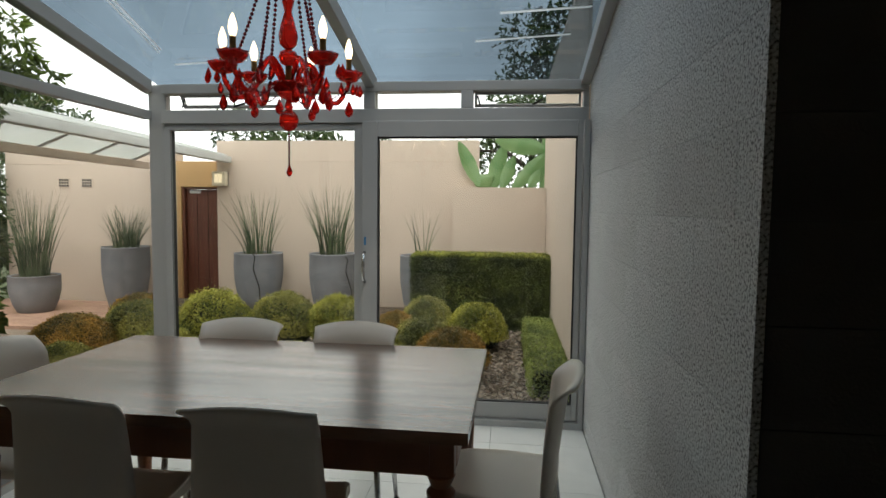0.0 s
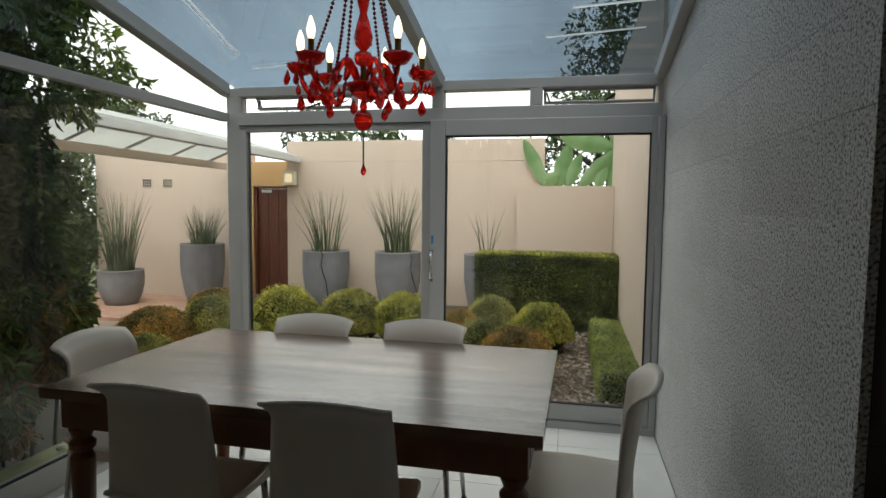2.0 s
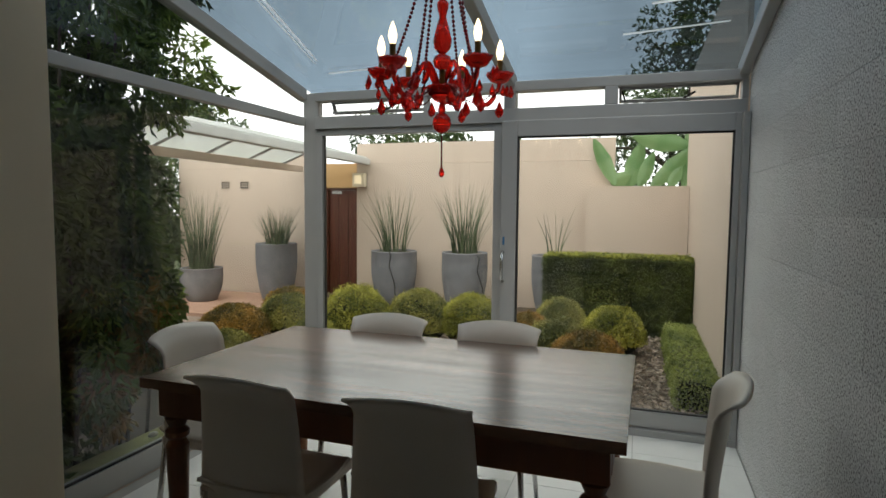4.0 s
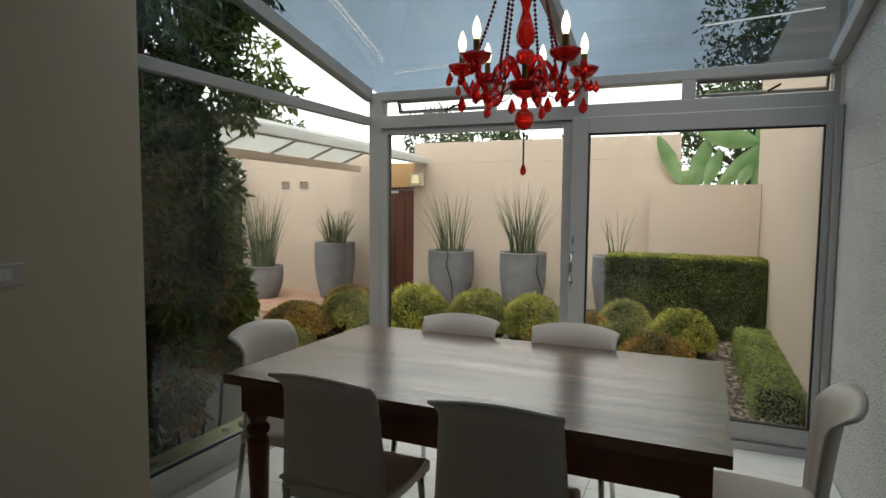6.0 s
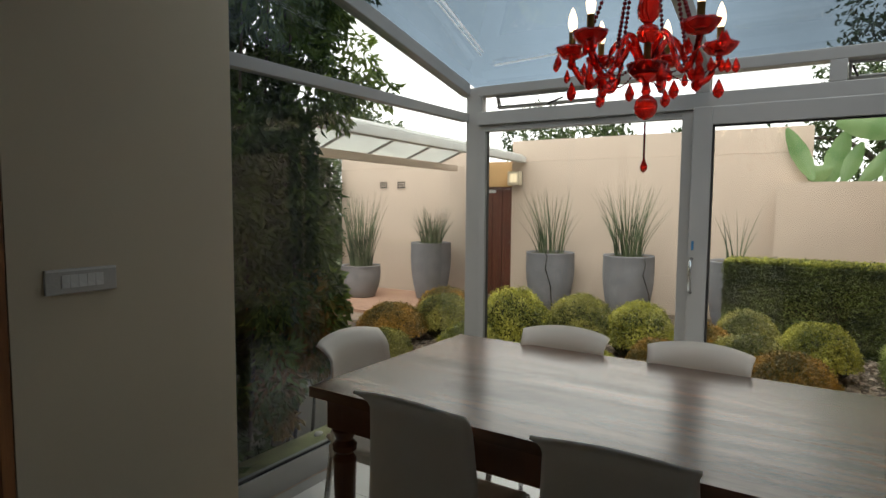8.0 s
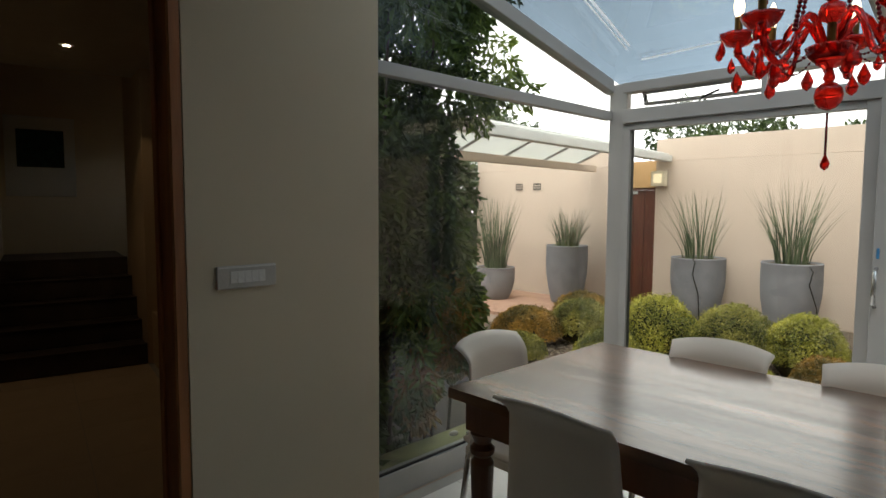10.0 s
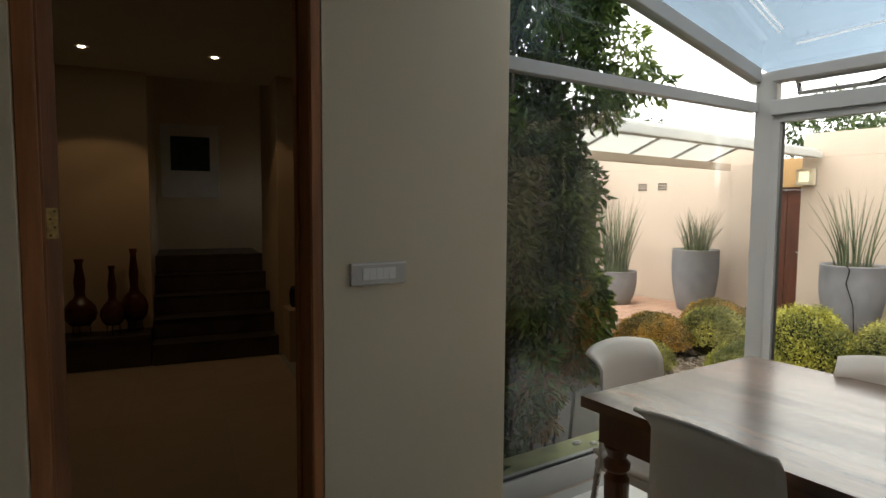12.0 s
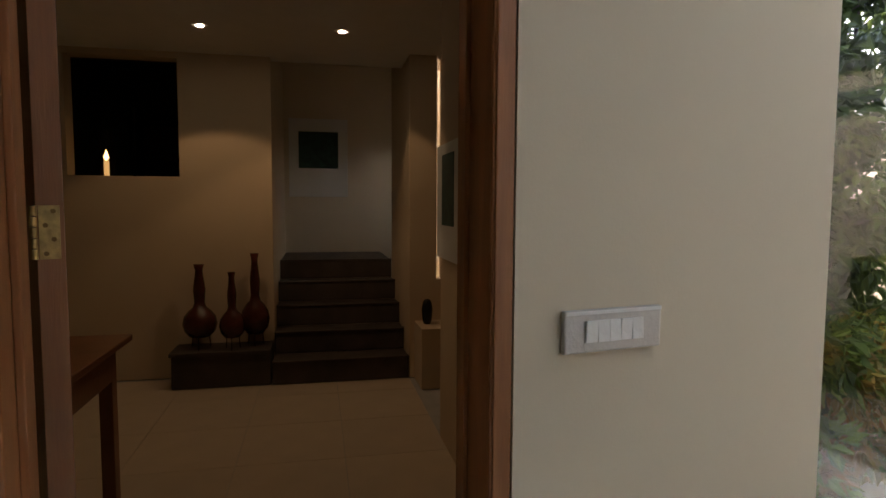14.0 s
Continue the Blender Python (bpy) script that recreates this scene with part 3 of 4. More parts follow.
for k, w in enumerate(widths):
    part("plank", box(-TL, y + 0.0003, TZ - 0.038, TL, y + w - 0.0003, TZ, 0.0006), TABLETOP, top)
    y += w
for s in (-1, 1):
    part("apron", box(-TL + 0.12, s * (TW - 0.055) - 0.012, TZ - 0.155, TL - 0.12, s * (TW - 0.055) + 0.012, TZ - 0.039, 0.002), REDWOOD, table)
    part("apron", box(s * (TL - 0.055) - 0.012, -TW + 0.12, TZ - 0.155, s * (TL - 0.055) + 0.012, TW - 0.12, TZ - 0.039, 0.002), REDWOOD, table)
leg_profile = [(0.024, 0), (0.03, 0.019), (0.026, 0.047), (0.036, 0.279), (0.042, 0.465), (0.043, 0.521), (0.03, 0.544), (0.044, 0.558), (0.046, 0.577), (0.03, 0.595), (0.036, 0.609), (0.046, 0.632), (0.03, 0.642)]
for sx in (-1, 1):
    for sy in (-1, 1):
        bm = lathe(leg_profile, 20, at=(sx * (TL - 0.09), sy * (TW - 0.09), 0))
        box(sx * (TL - 0.09) - 0.045, sy * (TW - 0.09) - 0.045, 0.6425, sx * (TL - 0.09) + 0.045, sy * (TW - 0.09) + 0.045, TZ - 0.039, 0.003, bm)
        part("leg", bm, REDWOOD, table, smooth=False)


# ---- chairs ----
def sheet(rows, cols, at, thick):
    """A curved shell: at(u, v) gives points; the second skin lies thick behind the first."""
    bm = bmesh.new()
    g = [[Vector(at(i / (rows - 1), j / (cols - 1))) for j in range(cols)] for i in range(rows)]
    out = []
    for i in range(rows):
        for j in range(cols):
            du = g[min(i + 1, rows - 1)][j] - g[max(i - 1, 0)][j]
            dv = g[i][min(j + 1, cols - 1)] - g[i][max(j - 1, 0)]
            out.append(g[i][j] + du.cross(dv).normalized() * thick)
    a = [[bm.verts.new(p) for p in r] for r in g]
    b = [[bm.verts.new(out[i * cols + j]) for j in range(cols)] for i in range(rows)]
    for i in range(rows - 1):
        for j in range(cols - 1):
            bm.faces.new((a[i][j], a[i + 1][j], a[i + 1][j + 1], a[i][j + 1]))
            bm.faces.new((b[i][j], b[i][j + 1], b[i + 1][j + 1], b[i + 1][j]))
    for i in range(rows - 1):
        bm.faces.new((a[i][0], b[i][0], b[i + 1][0], a[i + 1][0]))
        bm.faces.new((a[i][-1], a[i + 1][-1], b[i + 1][-1], b[i][-1]))
    for j in range(cols - 1):
        bm.faces.new((a[0][j], a[0][j + 1], b[0][j + 1], b[0][j]))
        bm.faces.new((a[-1][j], b[-1][j], b[-1][j + 1], a[-1][j + 1]))
    return bm


def back_point(u, v):
    """Backrest: straight sides that draw in upwards and turn forward, an arched top that rolls back."""
    s = 2 * v - 1
    roll = max(0.0, (u - 0.86) / 0.14)
    z = 0.40 + 0.46 * u - 0.004 * roll ** 2 + 0.028 * (1 - s * s) * u ** 3
    half = 0.224 - 0.031 * u + 0.015 * roll ** 2
    yy = -0.195 - 0.055 * u ** 1.5 - 0.042 * roll ** 1.8
    return (s * half, yy + (0.045 * s * s * (0.35 + 0.65 * u) + 0.02 * s ** 8) * (1 - 0.35 * roll), z)


def seat_point(u, v):
    s = 2 * v - 1
    yy = -0.2 + 0.43 * u
    half = 0.2 + 0.022 * math.sin(math.pi * min(1, u * 1.1)) - (0.02 * ((u - 0.88) / 0.12) ** 2 if u > 0.88 else 0)
    z = 0.465 - 0.012 * math.cos(s * 1.3) + (0.02 * (0.15 - u) / 0.15 if u < 0.15 else 0) - 0.025 * max(0, u - 0.85) ** 2 / 0.0225
    return (s * half, yy, z)


def build_chair():
    c = thing("dining_chair", Matrix(), "light grey moulded plastic chair with aluminium legs", "chair", "chairs round the dining table")
    part("backrest", sheet(22, 19, back_point, 0.011), SHELL, c, smooth=True)
    part("seat", sheet(14, 11, seat_point, 0.014), SHELL, c, smooth=True)
    part("seat_frame", box(-0.205, -0.19, 0.40, 0.205, 0.222, 0.445, 0.012), SHELL, c)
    for sx in (-1, 1):
        for sy, ty in ((-0.185, -0.235), (0.175, 0.2)):
            leg = part("leg", tube([(sx * 0.178, sy, 0.43), (sx * 0.19, (sy + ty) / 2, 0.21), (sx * 0.205, ty, 0.012)], 0.014, 10, taper=0.75), CHROME, c, "slim aluminium leg", True)
            part("foot", tube([(sx * 0.205, ty, 0.0), (sx * 0.205, ty, 0.02)], 0.013, 10), RUBBER, leg, "black rubber foot")
    return c


chair = build_chair()
chair.matrix_basis = pose(-1.20, 2.475, 0, 0, 0, -1)
for m in (pose(-0.59, 2.46, 0, 0, 0, 3), pose(-1.14, 3.18, 0, 0, 0, 183), pose(-0.56, 3.18, 0, 0, 0, 182), pose(-1.70, 2.82, 0, 0, 0, -90), pose(0.16, 2.79, 0, 0, 0, 84)):
    copy_thing(chair, m)


# ---- chandelier ----
lamp = thing("chandelier", pose(-0.665, 2.80, -0.11) @ Matrix.Scale(1.07, 4), "red glass candle chandelier with beads and drops, lit", "chandelier")
part("stem", lathe([(0.004, 1.728), (0.02, 1.735), (0.031, 1.748), (0.035, 1.766), (0.031, 1.784), (0.02, 1.797), (0.01, 1.803), (0.015, 1.812), (0.008, 1.838)], 24, scallop=0.03), RED, lamp, "red glass ball finial", True)
part("bowl", lathe([(0.01, 1.838), (0.03, 1.848), (0.052, 1.87), (0.06, 1.893), (0.05, 1.898), (0.012, 1.9)], 24), RED, lamp, smooth=True)
part("rod", lathe([(0.011, 1.9), (0.011, 1.955)], 12), BRASS, lamp, "dark metal rod")
part("ball", lathe([(0.01, 1.955), (0.028, 1.965), (0.035, 1.983), (0.028, 2.002), (0.012, 2.01)], 20, scallop=0.03), RED, lamp, smooth=True)
part("baluster", lathe([(0.012, 2.012), (0.03, 2.03), (0.034, 2.055), (0.024, 2.1), (0.012, 2.14), (0.02, 2.17), (0.022, 2.185), (0.012, 2.2)], 20, scallop=0.03), RED, lamp, smooth=True)
part("rod", lathe([(0.008, 2.2), (0.008, 2.42)], 10), BRASS, lamp, "dark metal rod")
part("crown", lathe([(0.01, 2.38), (0.05, 2.39), (0.055, 2.4), (0.02, 2.41), (0.012, 2.44)], 20, scallop=0.06), RED, lamp, smooth=True)
part("hanging_chain", tube([(0, 0, 2.44), (0, 0, roof_z(2.65) + 0.05)], 0.005), BRASS, lamp)


def drop(r, h):
    return lathe([(0.001, 0), (r * 0.5, -h * 0.25), (r, -h * 0.6), (r * 0.75, -h * 0.85), (0.001, -h)], 6)


def string_of_beads(p, q, sag, n, r, label=""):
    """A thread that sags from p to q, with its beads as parts of their own."""
    at = [Vector(p).lerp(Vector(q), i / (n - 1)) - Vector((0, 0, sag * 4 * (i / (n - 1)) * (1 - i / (n - 1)))) for i in range(n)]
    thread = part("bead_string", tube(at, 0.0011, 4), BEAD, lamp, label)
    if r not in bead_meshes:
        bead_meshes[r] = mesh_of("bead", ball(r, (0, 0, 0), None, 1.0, 7, 5), BEAD, True)
    for c in at:
        piece("bead", bead_meshes[r], thread, Matrix.Translation(c))


bead_meshes = {}
small_drop, large_drop = mesh_of("drop", drop(0.012, 0.045), RED), mesh_of("drop", drop(0.017, 0.06), RED)
for k, turn in enumerate((35, 88, 145, 193, 240, 320)):
    a = radians(turn)
    ca, sa = math.cos(a), math.sin(a)
    P = lambda r, z: (r * ca, r * sa, z)
    arm_pts = []
    for i in range(15):
        s = i / 14
        r = 0.02 + 0.195 * s
        z = 1.895 + 0.075 * math.sin(math.pi * min(1, s * 1.9)) * (s < 0.53) - 0.055 * math.sin(math.pi * max(0, (s - 0.5) / 0.5)) * (s > 0.5)
        arm_pts.append(P(r, z))
    arm_pts.append(P(0.222, 1.925))
    arm = part("arm", tube(arm_pts, 0.009, 8), RED, lamp, smooth=True)
    part("drip_cup", lathe([(0.008, 1.92), (0.03, 1.928), (0.045, 1.945), (0.05, 1.958), (0.042, 1.956), (0.02, 1.942), (0.01, 1.945)], 32, at=P(0.222, 0), scallop=0.07), RED, arm, smooth=True)
    part("candle_sleeve", lathe([(0.009, 1.945), (0.0105, 1.95), (0.0105, 2.0), (0.012, 2.003), (0.008, 2.006)], 14, at=P(0.222, 0)), BRASS, arm, "brass candle sleeve")
    part("bulb", lathe([(0.008, 2.006), (0.0125, 2.02), (0.0145, 2.035), (0.011, 2.055), (0.005, 2.072), (0.001, 2.08)], 14, at=P(0.222, 0)), BULB, arm, "lit candle-shaped bulb", True)
    for j, (dr, dz, mesh) in enumerate(((0.045, 1.925, small_drop), (-0.035, 1.915, small_drop), (0.0, 1.855, large_drop))):
        b = a + (0.12 if j == 0 else -0.1 if j == 1 else 0)
        piece("drop", mesh, lamp, pose((0.222 + dr) * math.cos(b), (0.222 + dr) * math.sin(b), dz))
    for da, rr, zz, mesh in ((-0.22, 0.25, 1.905, small_drop), (0.3, 0.17, 1.9, small_drop), (-0.35, 0.14, 1.865, large_drop)):
        piece("drop", mesh, lamp, pose(rr * math.cos(a + da), rr * math.sin(a + da), zz))
    b = a + 0.2
    piece("drop", small_drop, lamp, pose(0.262 * math.cos(b), 0.262 * math.sin(b), 1.93))
    string_of_beads(P(0.05, 2.385), P(0.19, 1.955) if k % 2 else P(0.12, 1.93), 0.035, 30, 0.0068, "string of dark red beads")
    string_of_beads(P(0.05, 1.885), P(0.215, 1.91), 0.05, 16, 0.0035)
string_of_beads((0, 0, 1.718), (0, 0, 1.615), 0, 16, 0.004)
piece("drop", small_drop, lamp, pose(0, 0, 1.615))


# ---- switch plate and door frame ----
sw = thing("light_switch", pose(WX, 1.788, 1.212), "silver light switch plate with five white rockers", "light switch")
part("plate", box(0.0, -0.110, -0.040, 0.012, 0.110, 0.040, 0.004), SWITCH, sw)
# thin white strip paints the highlight along the plate's upper edge
part("edge_highlight", box(0.0125, -0.108, 0.0315, 0.0145, 0.108, 0.0385, 0.0008), WHITE, sw, "white strip painted as the highlight on the upper plate edge")
part("rocker_bed", box(0.0122, -0.0662, -0.0215, 0.0128, 0.0662, 0.0215), SWITCH, sw)
for k, tilt in enumerate((2.5, -2.5, -2.5, 2.5, -2.5)):
    r = part("rocker", box(-0.002, 0.0004, -0.0205, 0.0014, 0.0256, 0.0205, 0.001), WHITE, sw)
    r.matrix_basis = pose(0.0148, -0.065 + 0.026 * k, 0, 0, tilt, 0)

df = thing("door_frame", Matrix(), "orange-brown wooden door frame", "door frame", kind="structure")
part("jamb", box(-2.33, 1.545, 0, WX - 0.002, 1.581, 2.24, 0.003), FRAMEWOOD, df)
part("stop", box(-2.32, 1.535, 0, -2.285, 1.5445, 2.23, 0.002), FRAMEWOOD, df)
part("bead", tube([(WX - 0.012, 1.546, 0), (WX - 0.012, 1.546, 2.24)], 0.006), FRAMEWOOD, df)
part("jamb", box(-2.44, 0.754, 0, -2.29, 0.80, 2.24, 0.003), FRAMEWOOD, df)
part("stop", box(-2.44, 0.8005, 0, -2.385, 0.814, 2.23, 0.003), FRAMEWOOD, df)
part("bead", tube([(-2.296, 0.80, 0), (-2.296, 0.80, 2.24)], 0.006), FRAMEWOOD, df)
part("head", box(-2.36, 0.754, 2.2405, WX - 0.002, 1.581, 2.268, 0.002), FRAMEWOOD, df)
leaf = thing("door_2", pose(-2.50, 0.812, 0, 0, 0, 15), "orange-brown wooden door standing open into the hall", "door")
part("leaf", box(-0.76, 0.0, 0.008, 0.0, 0.043, 2.225, 0.0015), FRAMEWOOD, leaf)
hinge = part("hinge", box(0.0005, 0.004, 1.342, 0.0025, 0.036, 1.437, 0.0005), HINGE, leaf, "aged brass butt hinge")
for z0 in (1.342, 1.361, 1.380, 1.399, 1.418):
    part("knuckle", tube([(0.004, -0.004, z0 + 0.0006), (0.004, -0.004, z0 + 0.0184)], 0.0065, 12), HINGE, hinge)
for i in range(4):
    part("screw", tube([(0.0026, 0.026 if i % 2 else 0.014, 1.352 + 0.025 * i), (0.0034, 0.026 if i % 2 else 0.014, 1.352 + 0.025 * i)], 0.0042, 12), BRASS, hinge)


# ---- hall: steps, bench, gourds, picture, desk ----
def hall_box(name, dims, material, label, category, bevel=0.004, kind=""):
    return solid(name, box(*dims, bevel), material, label, category, kind, m=HALL)


steps = thing("staircase", HALL, "dark slate steps rising to a landing", "stairs", kind="structure")
RISE, GO = 0.176, 0.30
for k in range(5):
    st = part("step", box(-4.3 - GO * k - (GO if k < 4 else 1.1), -0.545, RISE * k, -4.3 - GO * k, 0.555, RISE * (k + 1), 0.008), DARKSTONE, steps)
    part("nosing", box(-4.3 - GO * k - 0.05, -0.546, RISE * (k + 1) + 0.001, -4.285 - GO * k, 0.556, RISE * (k + 1) + 0.012, 0.004), DARKSTONE, st)
bench = thing("stone_bench", HALL, "low dark slate bench beside the steps", "bench")
part("body", box(-4.645, -1.30, 0, -4.31, -0.56, 0.255, 0.004), DARKSTONE, bench)
part("slab", box(-4.645, -1.315, 0.2555, -4.295, -0.56, 0.285, 0.006), DARKSTONE, bench)
hall_box("ledge", (-4.3, 0.60, 0, -3.95, 1.9, 0.48), HALLWALL, "cream plastered ledge", "ledge", 0.006, "structure")

GOURD = [(0.02, 0.0), (0.085, 0.015), (0.125, 0.06), (0.14, 0.12), (0.128, 0.18), (0.09, 0.23), (0.055, 0.26), (0.042, 0.3), (0.046, 0.36), (0.05, 0.41), (0.042, 0.47), (0.033, 0.53), (0.03, 0.57), (0.042, 0.62), (0.036, 0.622)]


def gourd(y, x, h, w):
    g = thing("gourd_vase", HALL @ pose(x, y, 0.285), "dark red-brown long-necked gourd vase on a wire stand", "vase", "gourd vases on the bench")
    part("body", lathe([(r * w, 0.085 + z * h / 0.63) for r, z in GOURD], 20), VASE, g, smooth=True)
    st = part("stand", tube([(0.075 * w * math.cos(t / 10 * math.pi), 0.075 * w * math.sin(t / 10 * math.pi), 0.105) for t in range(21)], 0.004, 6), BLACK, g, "thin black wire stand")
    for k in range(3):
        a = 2.1 * k
        part("stand_leg", tube([(0.075 * w * math.cos(a), 0.075 * w * math.sin(a), 0.105), (0.085 * w * math.cos(a), 0.085 * w * math.sin(a), 0)], 0.004, 6), BLACK, st)


gourd(-1.11, -4.47, 0.60, 0.95)
gourd(-0.855, -4.40, 0.54, 0.72)
gourd(-0.69, -4.52, 0.68, 0.82)
bv = thing("black_vase", HALL @ pose(-4.15, 0.68, 0.48), "small black vase on the plastered ledge", "vase")
part("body", lathe([(0.025, 0), (0.038, 0.03), (0.045, 0.12), (0.035, 0.18), (0.02, 0.2)], 18), BLACK, bv, smooth=True)


def picture(name, m, w, h, pw, ph, label):
    p = thing(name, m, label, "picture")
    part("frame", box(-0.02, -w / 2, -h / 2, 0.0, w / 2, h / 2, 0.004), PAPER, p, "white frame")
    part("mount", box(0.0, -w / 2 + 0.025, -h / 2 + 0.025, 0.004, w / 2 - 0.025, h / 2 - 0.025), PAPER, p)
    part("print", box(0.004, -pw / 2, -ph / 2 + h * 0.1, 0.007, pw / 2, ph / 2 + h * 0.1), CANVAS, p, "dark green square print")


picture("framed_picture", HALL @ pose(-6.575, -0.16, 1.98), 0.67, 0.9, 0.45, 0.42, "white-framed dark green print on the landing wall")
picture("framed_picture", HALL @ pose(-2.7, 0.53, 1.46, 0, 0, -90), 0.66, 0.66, 0.3, 0.4, "white-framed dark print on the hall wall")
desk = thing("desk", HALL @ pose(-2.1, -1.42, 0), "red-brown wooden side table with a drawer", "table")
part("top", box(-0.52, -0.32, 0.77, 0.6, 0.34, 0.80, 0.006), REDWOOD, desk)
part("apron", box(-0.46, -0.28, 0.6, 0.55, 0.28, 0.769, 0.003), REDWOOD, desk)
part("drawer", box(-0.2, 0.281, 0.62, 0.3, 0.292, 0.75, 0.003), REDWOOD, desk)
for sx, sy in ((-0.46, 0.22), (0.48, 0.22), (-0.46, -0.28), (0.5, -0.28)):
    part("leg", box(sx, sy, 0, sx + 0.07, sy + 0.06, 0.6, 0.004), REDWOOD, desk)

# bar beyond the square opening, with a lantern
lan = thing("lantern", HALL @ pose(-4.72, -1.83, 1.66), "tall cut-glass lantern with a lit candle on the sill", "lantern")
part("glass", lathe([(0.045, 0.0), (0.055, 0.02), (0.06, 0.2), (0.052, 0.34), (0.05, 0.36)], 24, scallop=0.05), pane_mat("cut_glass", (0.72, 0.66, 0.55), 1.5), lan, "cut glass lit from within by the candle")
part("candle", lathe([(0.02, 0.0), (0.02, 0.12), (0.006, 0.125)], 12), glow_mat("lit_wax", (1.0, 0.6, 0.22), 0.12), lan, "cream candle glowing near its flame")
part("flame", lathe([(0.006, 0.126), (0.02, 0.15), (0.001, 0.21)], 10), glow_mat("candle_flame", (1.0, 0.6, 0.22), 1.2), lan, "small yellow flame")
part("bar_grid", tube([(0.056, -0.02, 0.0), (0.056, -0.02, 0.29)], 0.002), BRASS, lan)
shelf = thing("bar_shelf", HALL @ pose(-6.5, -1.6, 0), "dark shelves in the bar room", "shelf")
for sy in (-0.5, 0.62):
    part("upright", box(-0.2, sy, 0, 0.1, sy + 0.03, 2.5, 0.002), BLACK, shelf)
for z in (0.5, 1.2, 1.9, 2.3):
    part("shelf_board", box(-0.2, -0.47, z, 0.1, 0.62, z + 0.03, 0.002), BLACK, shelf)
for x, yy in ((-3.78, 0.0), (-3.85, -0.95), (-5.6, -2.0)):
    dl = thing("downlight", HALL @ pose(x, yy, CH if x > -4.8 else 3.1), "small round recessed downlight, lit", "downlight", "hall downlights")
    part("trim", lathe([(0.03, -0.004), (0.05, -0.004), (0.05, 0.0), (0.03, 0.0)], 20), WHITE, dl)
    if x > -4.8:
        bulb = new("downlight_bulb", bpy.data.lights.new("downlight_bulb", "SPOT"))
        bulb.data.energy, bulb.data.color, bulb.data.spot_size, bulb.data.shadow_soft_size = 1.3, (1.0, 0.66, 0.36), radians(110), 0.03
        bulb.matrix_world = HALL @ pose(x, yy, CH - 0.03)
    part("lens", lathe([(0.001, -0.006), (0.024, -0.006), (0.024, -0.003)], 16), SPOT, dl)


# ---- courtyard: door, lamp, vents, canopy ----
od = thing("door_1", pose(-4.58, 9.56, 0), "dark red-brown wooden door of the outbuilding, closed", "door", kind="structure")
part("leaf", box(-0.36, 0, -0.12, 0.36, 0.04, 1.70, 0.004), DOORWOOD, od)
for x in (-0.18, 0, 0.18):
    part("board_groove", box(x - 0.003, -0.003, -0.1, x + 0.003, 0.0, 1.68), BLACK, od)
for x0, x1 in ((-0.405, -0.362), (0.362, 0.405)):
    part("frame", box(x0, -0.05, -0.13, x1, 0.04, 1.735, 0.003), DOORWOOD, od)
part("frame", box(-0.36, -0.05, 1.702, 0.36, 0.04, 1.735, 0.003), DOORWOOD, od)
part("sign", box(-0.3, -0.006, 1.64, -0.12, -0.001, 1.685), WHITE, od, "small white sign plate")
hh = part("lever", tube([(0.29, -0.0, 0.83), (0.29, -0.05, 0.83), (0.17, -0.055, 0.83)], 0.01, 8), CHROME, od, "steel lever handle")
wl = thing("wall_lamp", pose(-4.09, 9.06, 1.845), "square opal glass wall lamp, lit", "lamp")
part("base", box(-0.1, -0.03, -0.11, 0.11, -0.001, 0.11, 0.004), CHROME, wl)
part("shade", box(-0.095, -0.13, -0.105, 0.105, -0.031, 0.105, 0.008), mat("opal_shade", (0.7, 0.62, 0.46), 0.4), wl)
part("glow", box(-0.055, -0.134, -0.06, 0.065, -0.131, 0.07), LAMPGLASS, wl, "lit opal pane")
for x in (-6.98, -6.58):
    v = thing("air_vent", pose(x, 9.49, 1.79), "small beige terracotta air brick in the wall", "vent", "air bricks in the courtyard wall")
    part("frame", box(-0.1, -0.012, -0.075, 0.1, -0.001, 0.075, 0.003), BEIGE, v)
    for i in range(4):
        for j in range(3):
            part("slot", box(-0.085 + 0.044 * i, -0.0145, -0.062 + 0.044 * j, -0.052 + 0.044 * i, -0.0125, -0.03 + 0.044 * j), BLACK, v)

can = thing("canopy", pose(-3.64, 4.4, -0.1, 0, 0, 3.6), "glazed walkway canopy with grey metal gutter and rafters", "canopy")
CL0, CL1 = -1.3, 4.62
part("gutter", box(-0.09, CL0, 2.18, 0.02, CL1, 2.27, 0.012), mat("white_gutter", (0.6, 0.6, 0.58), 0.5), can)
part("beam", box(-1.46, CL0, 2.10, -1.38, CL1 + 0.46, 2.2, 0.004), BEIGE, can)
part("ridge", box(-0.84, CL0, 2.44, -0.78, CL1, 2.48, 0.004), ALU, can)
yy = CL0 + 0.1
while yy < CL1:
    part("rafter", tube([(-0.04, yy, 2.27), (-0.81, yy, 2.46)], 0.016, 4), ALU, can)
    part("rafter", tube([(-0.81, yy, 2.45), (-1.42, yy, 2.2)], 0.018, 4), ALU, can)
    yy += 0.95
for a, za, b, zb in ((-0.04, 2.285, -0.81, 2.485), (-0.81, 2.475, -1.46, 2.215)):
    bm = bmesh.new()
    q = [bm.verts.new(p) for p in ((a, CL0, za), (a, CL1, za), (b, CL1, zb), (b, CL0, zb))]
    r = [bm.verts.new(v.co + Vector((0, 0, 0.012))) for v in q]
    bm.faces.new(q), bm.faces.new(r[::-1])
    for i in range(4):
        bm.faces.new((q[i], r[i], r[(i + 1) % 4], q[(i + 1) % 4]))
    part("roof_sheet", bm, SHEET, can, "pale translucent sheet")


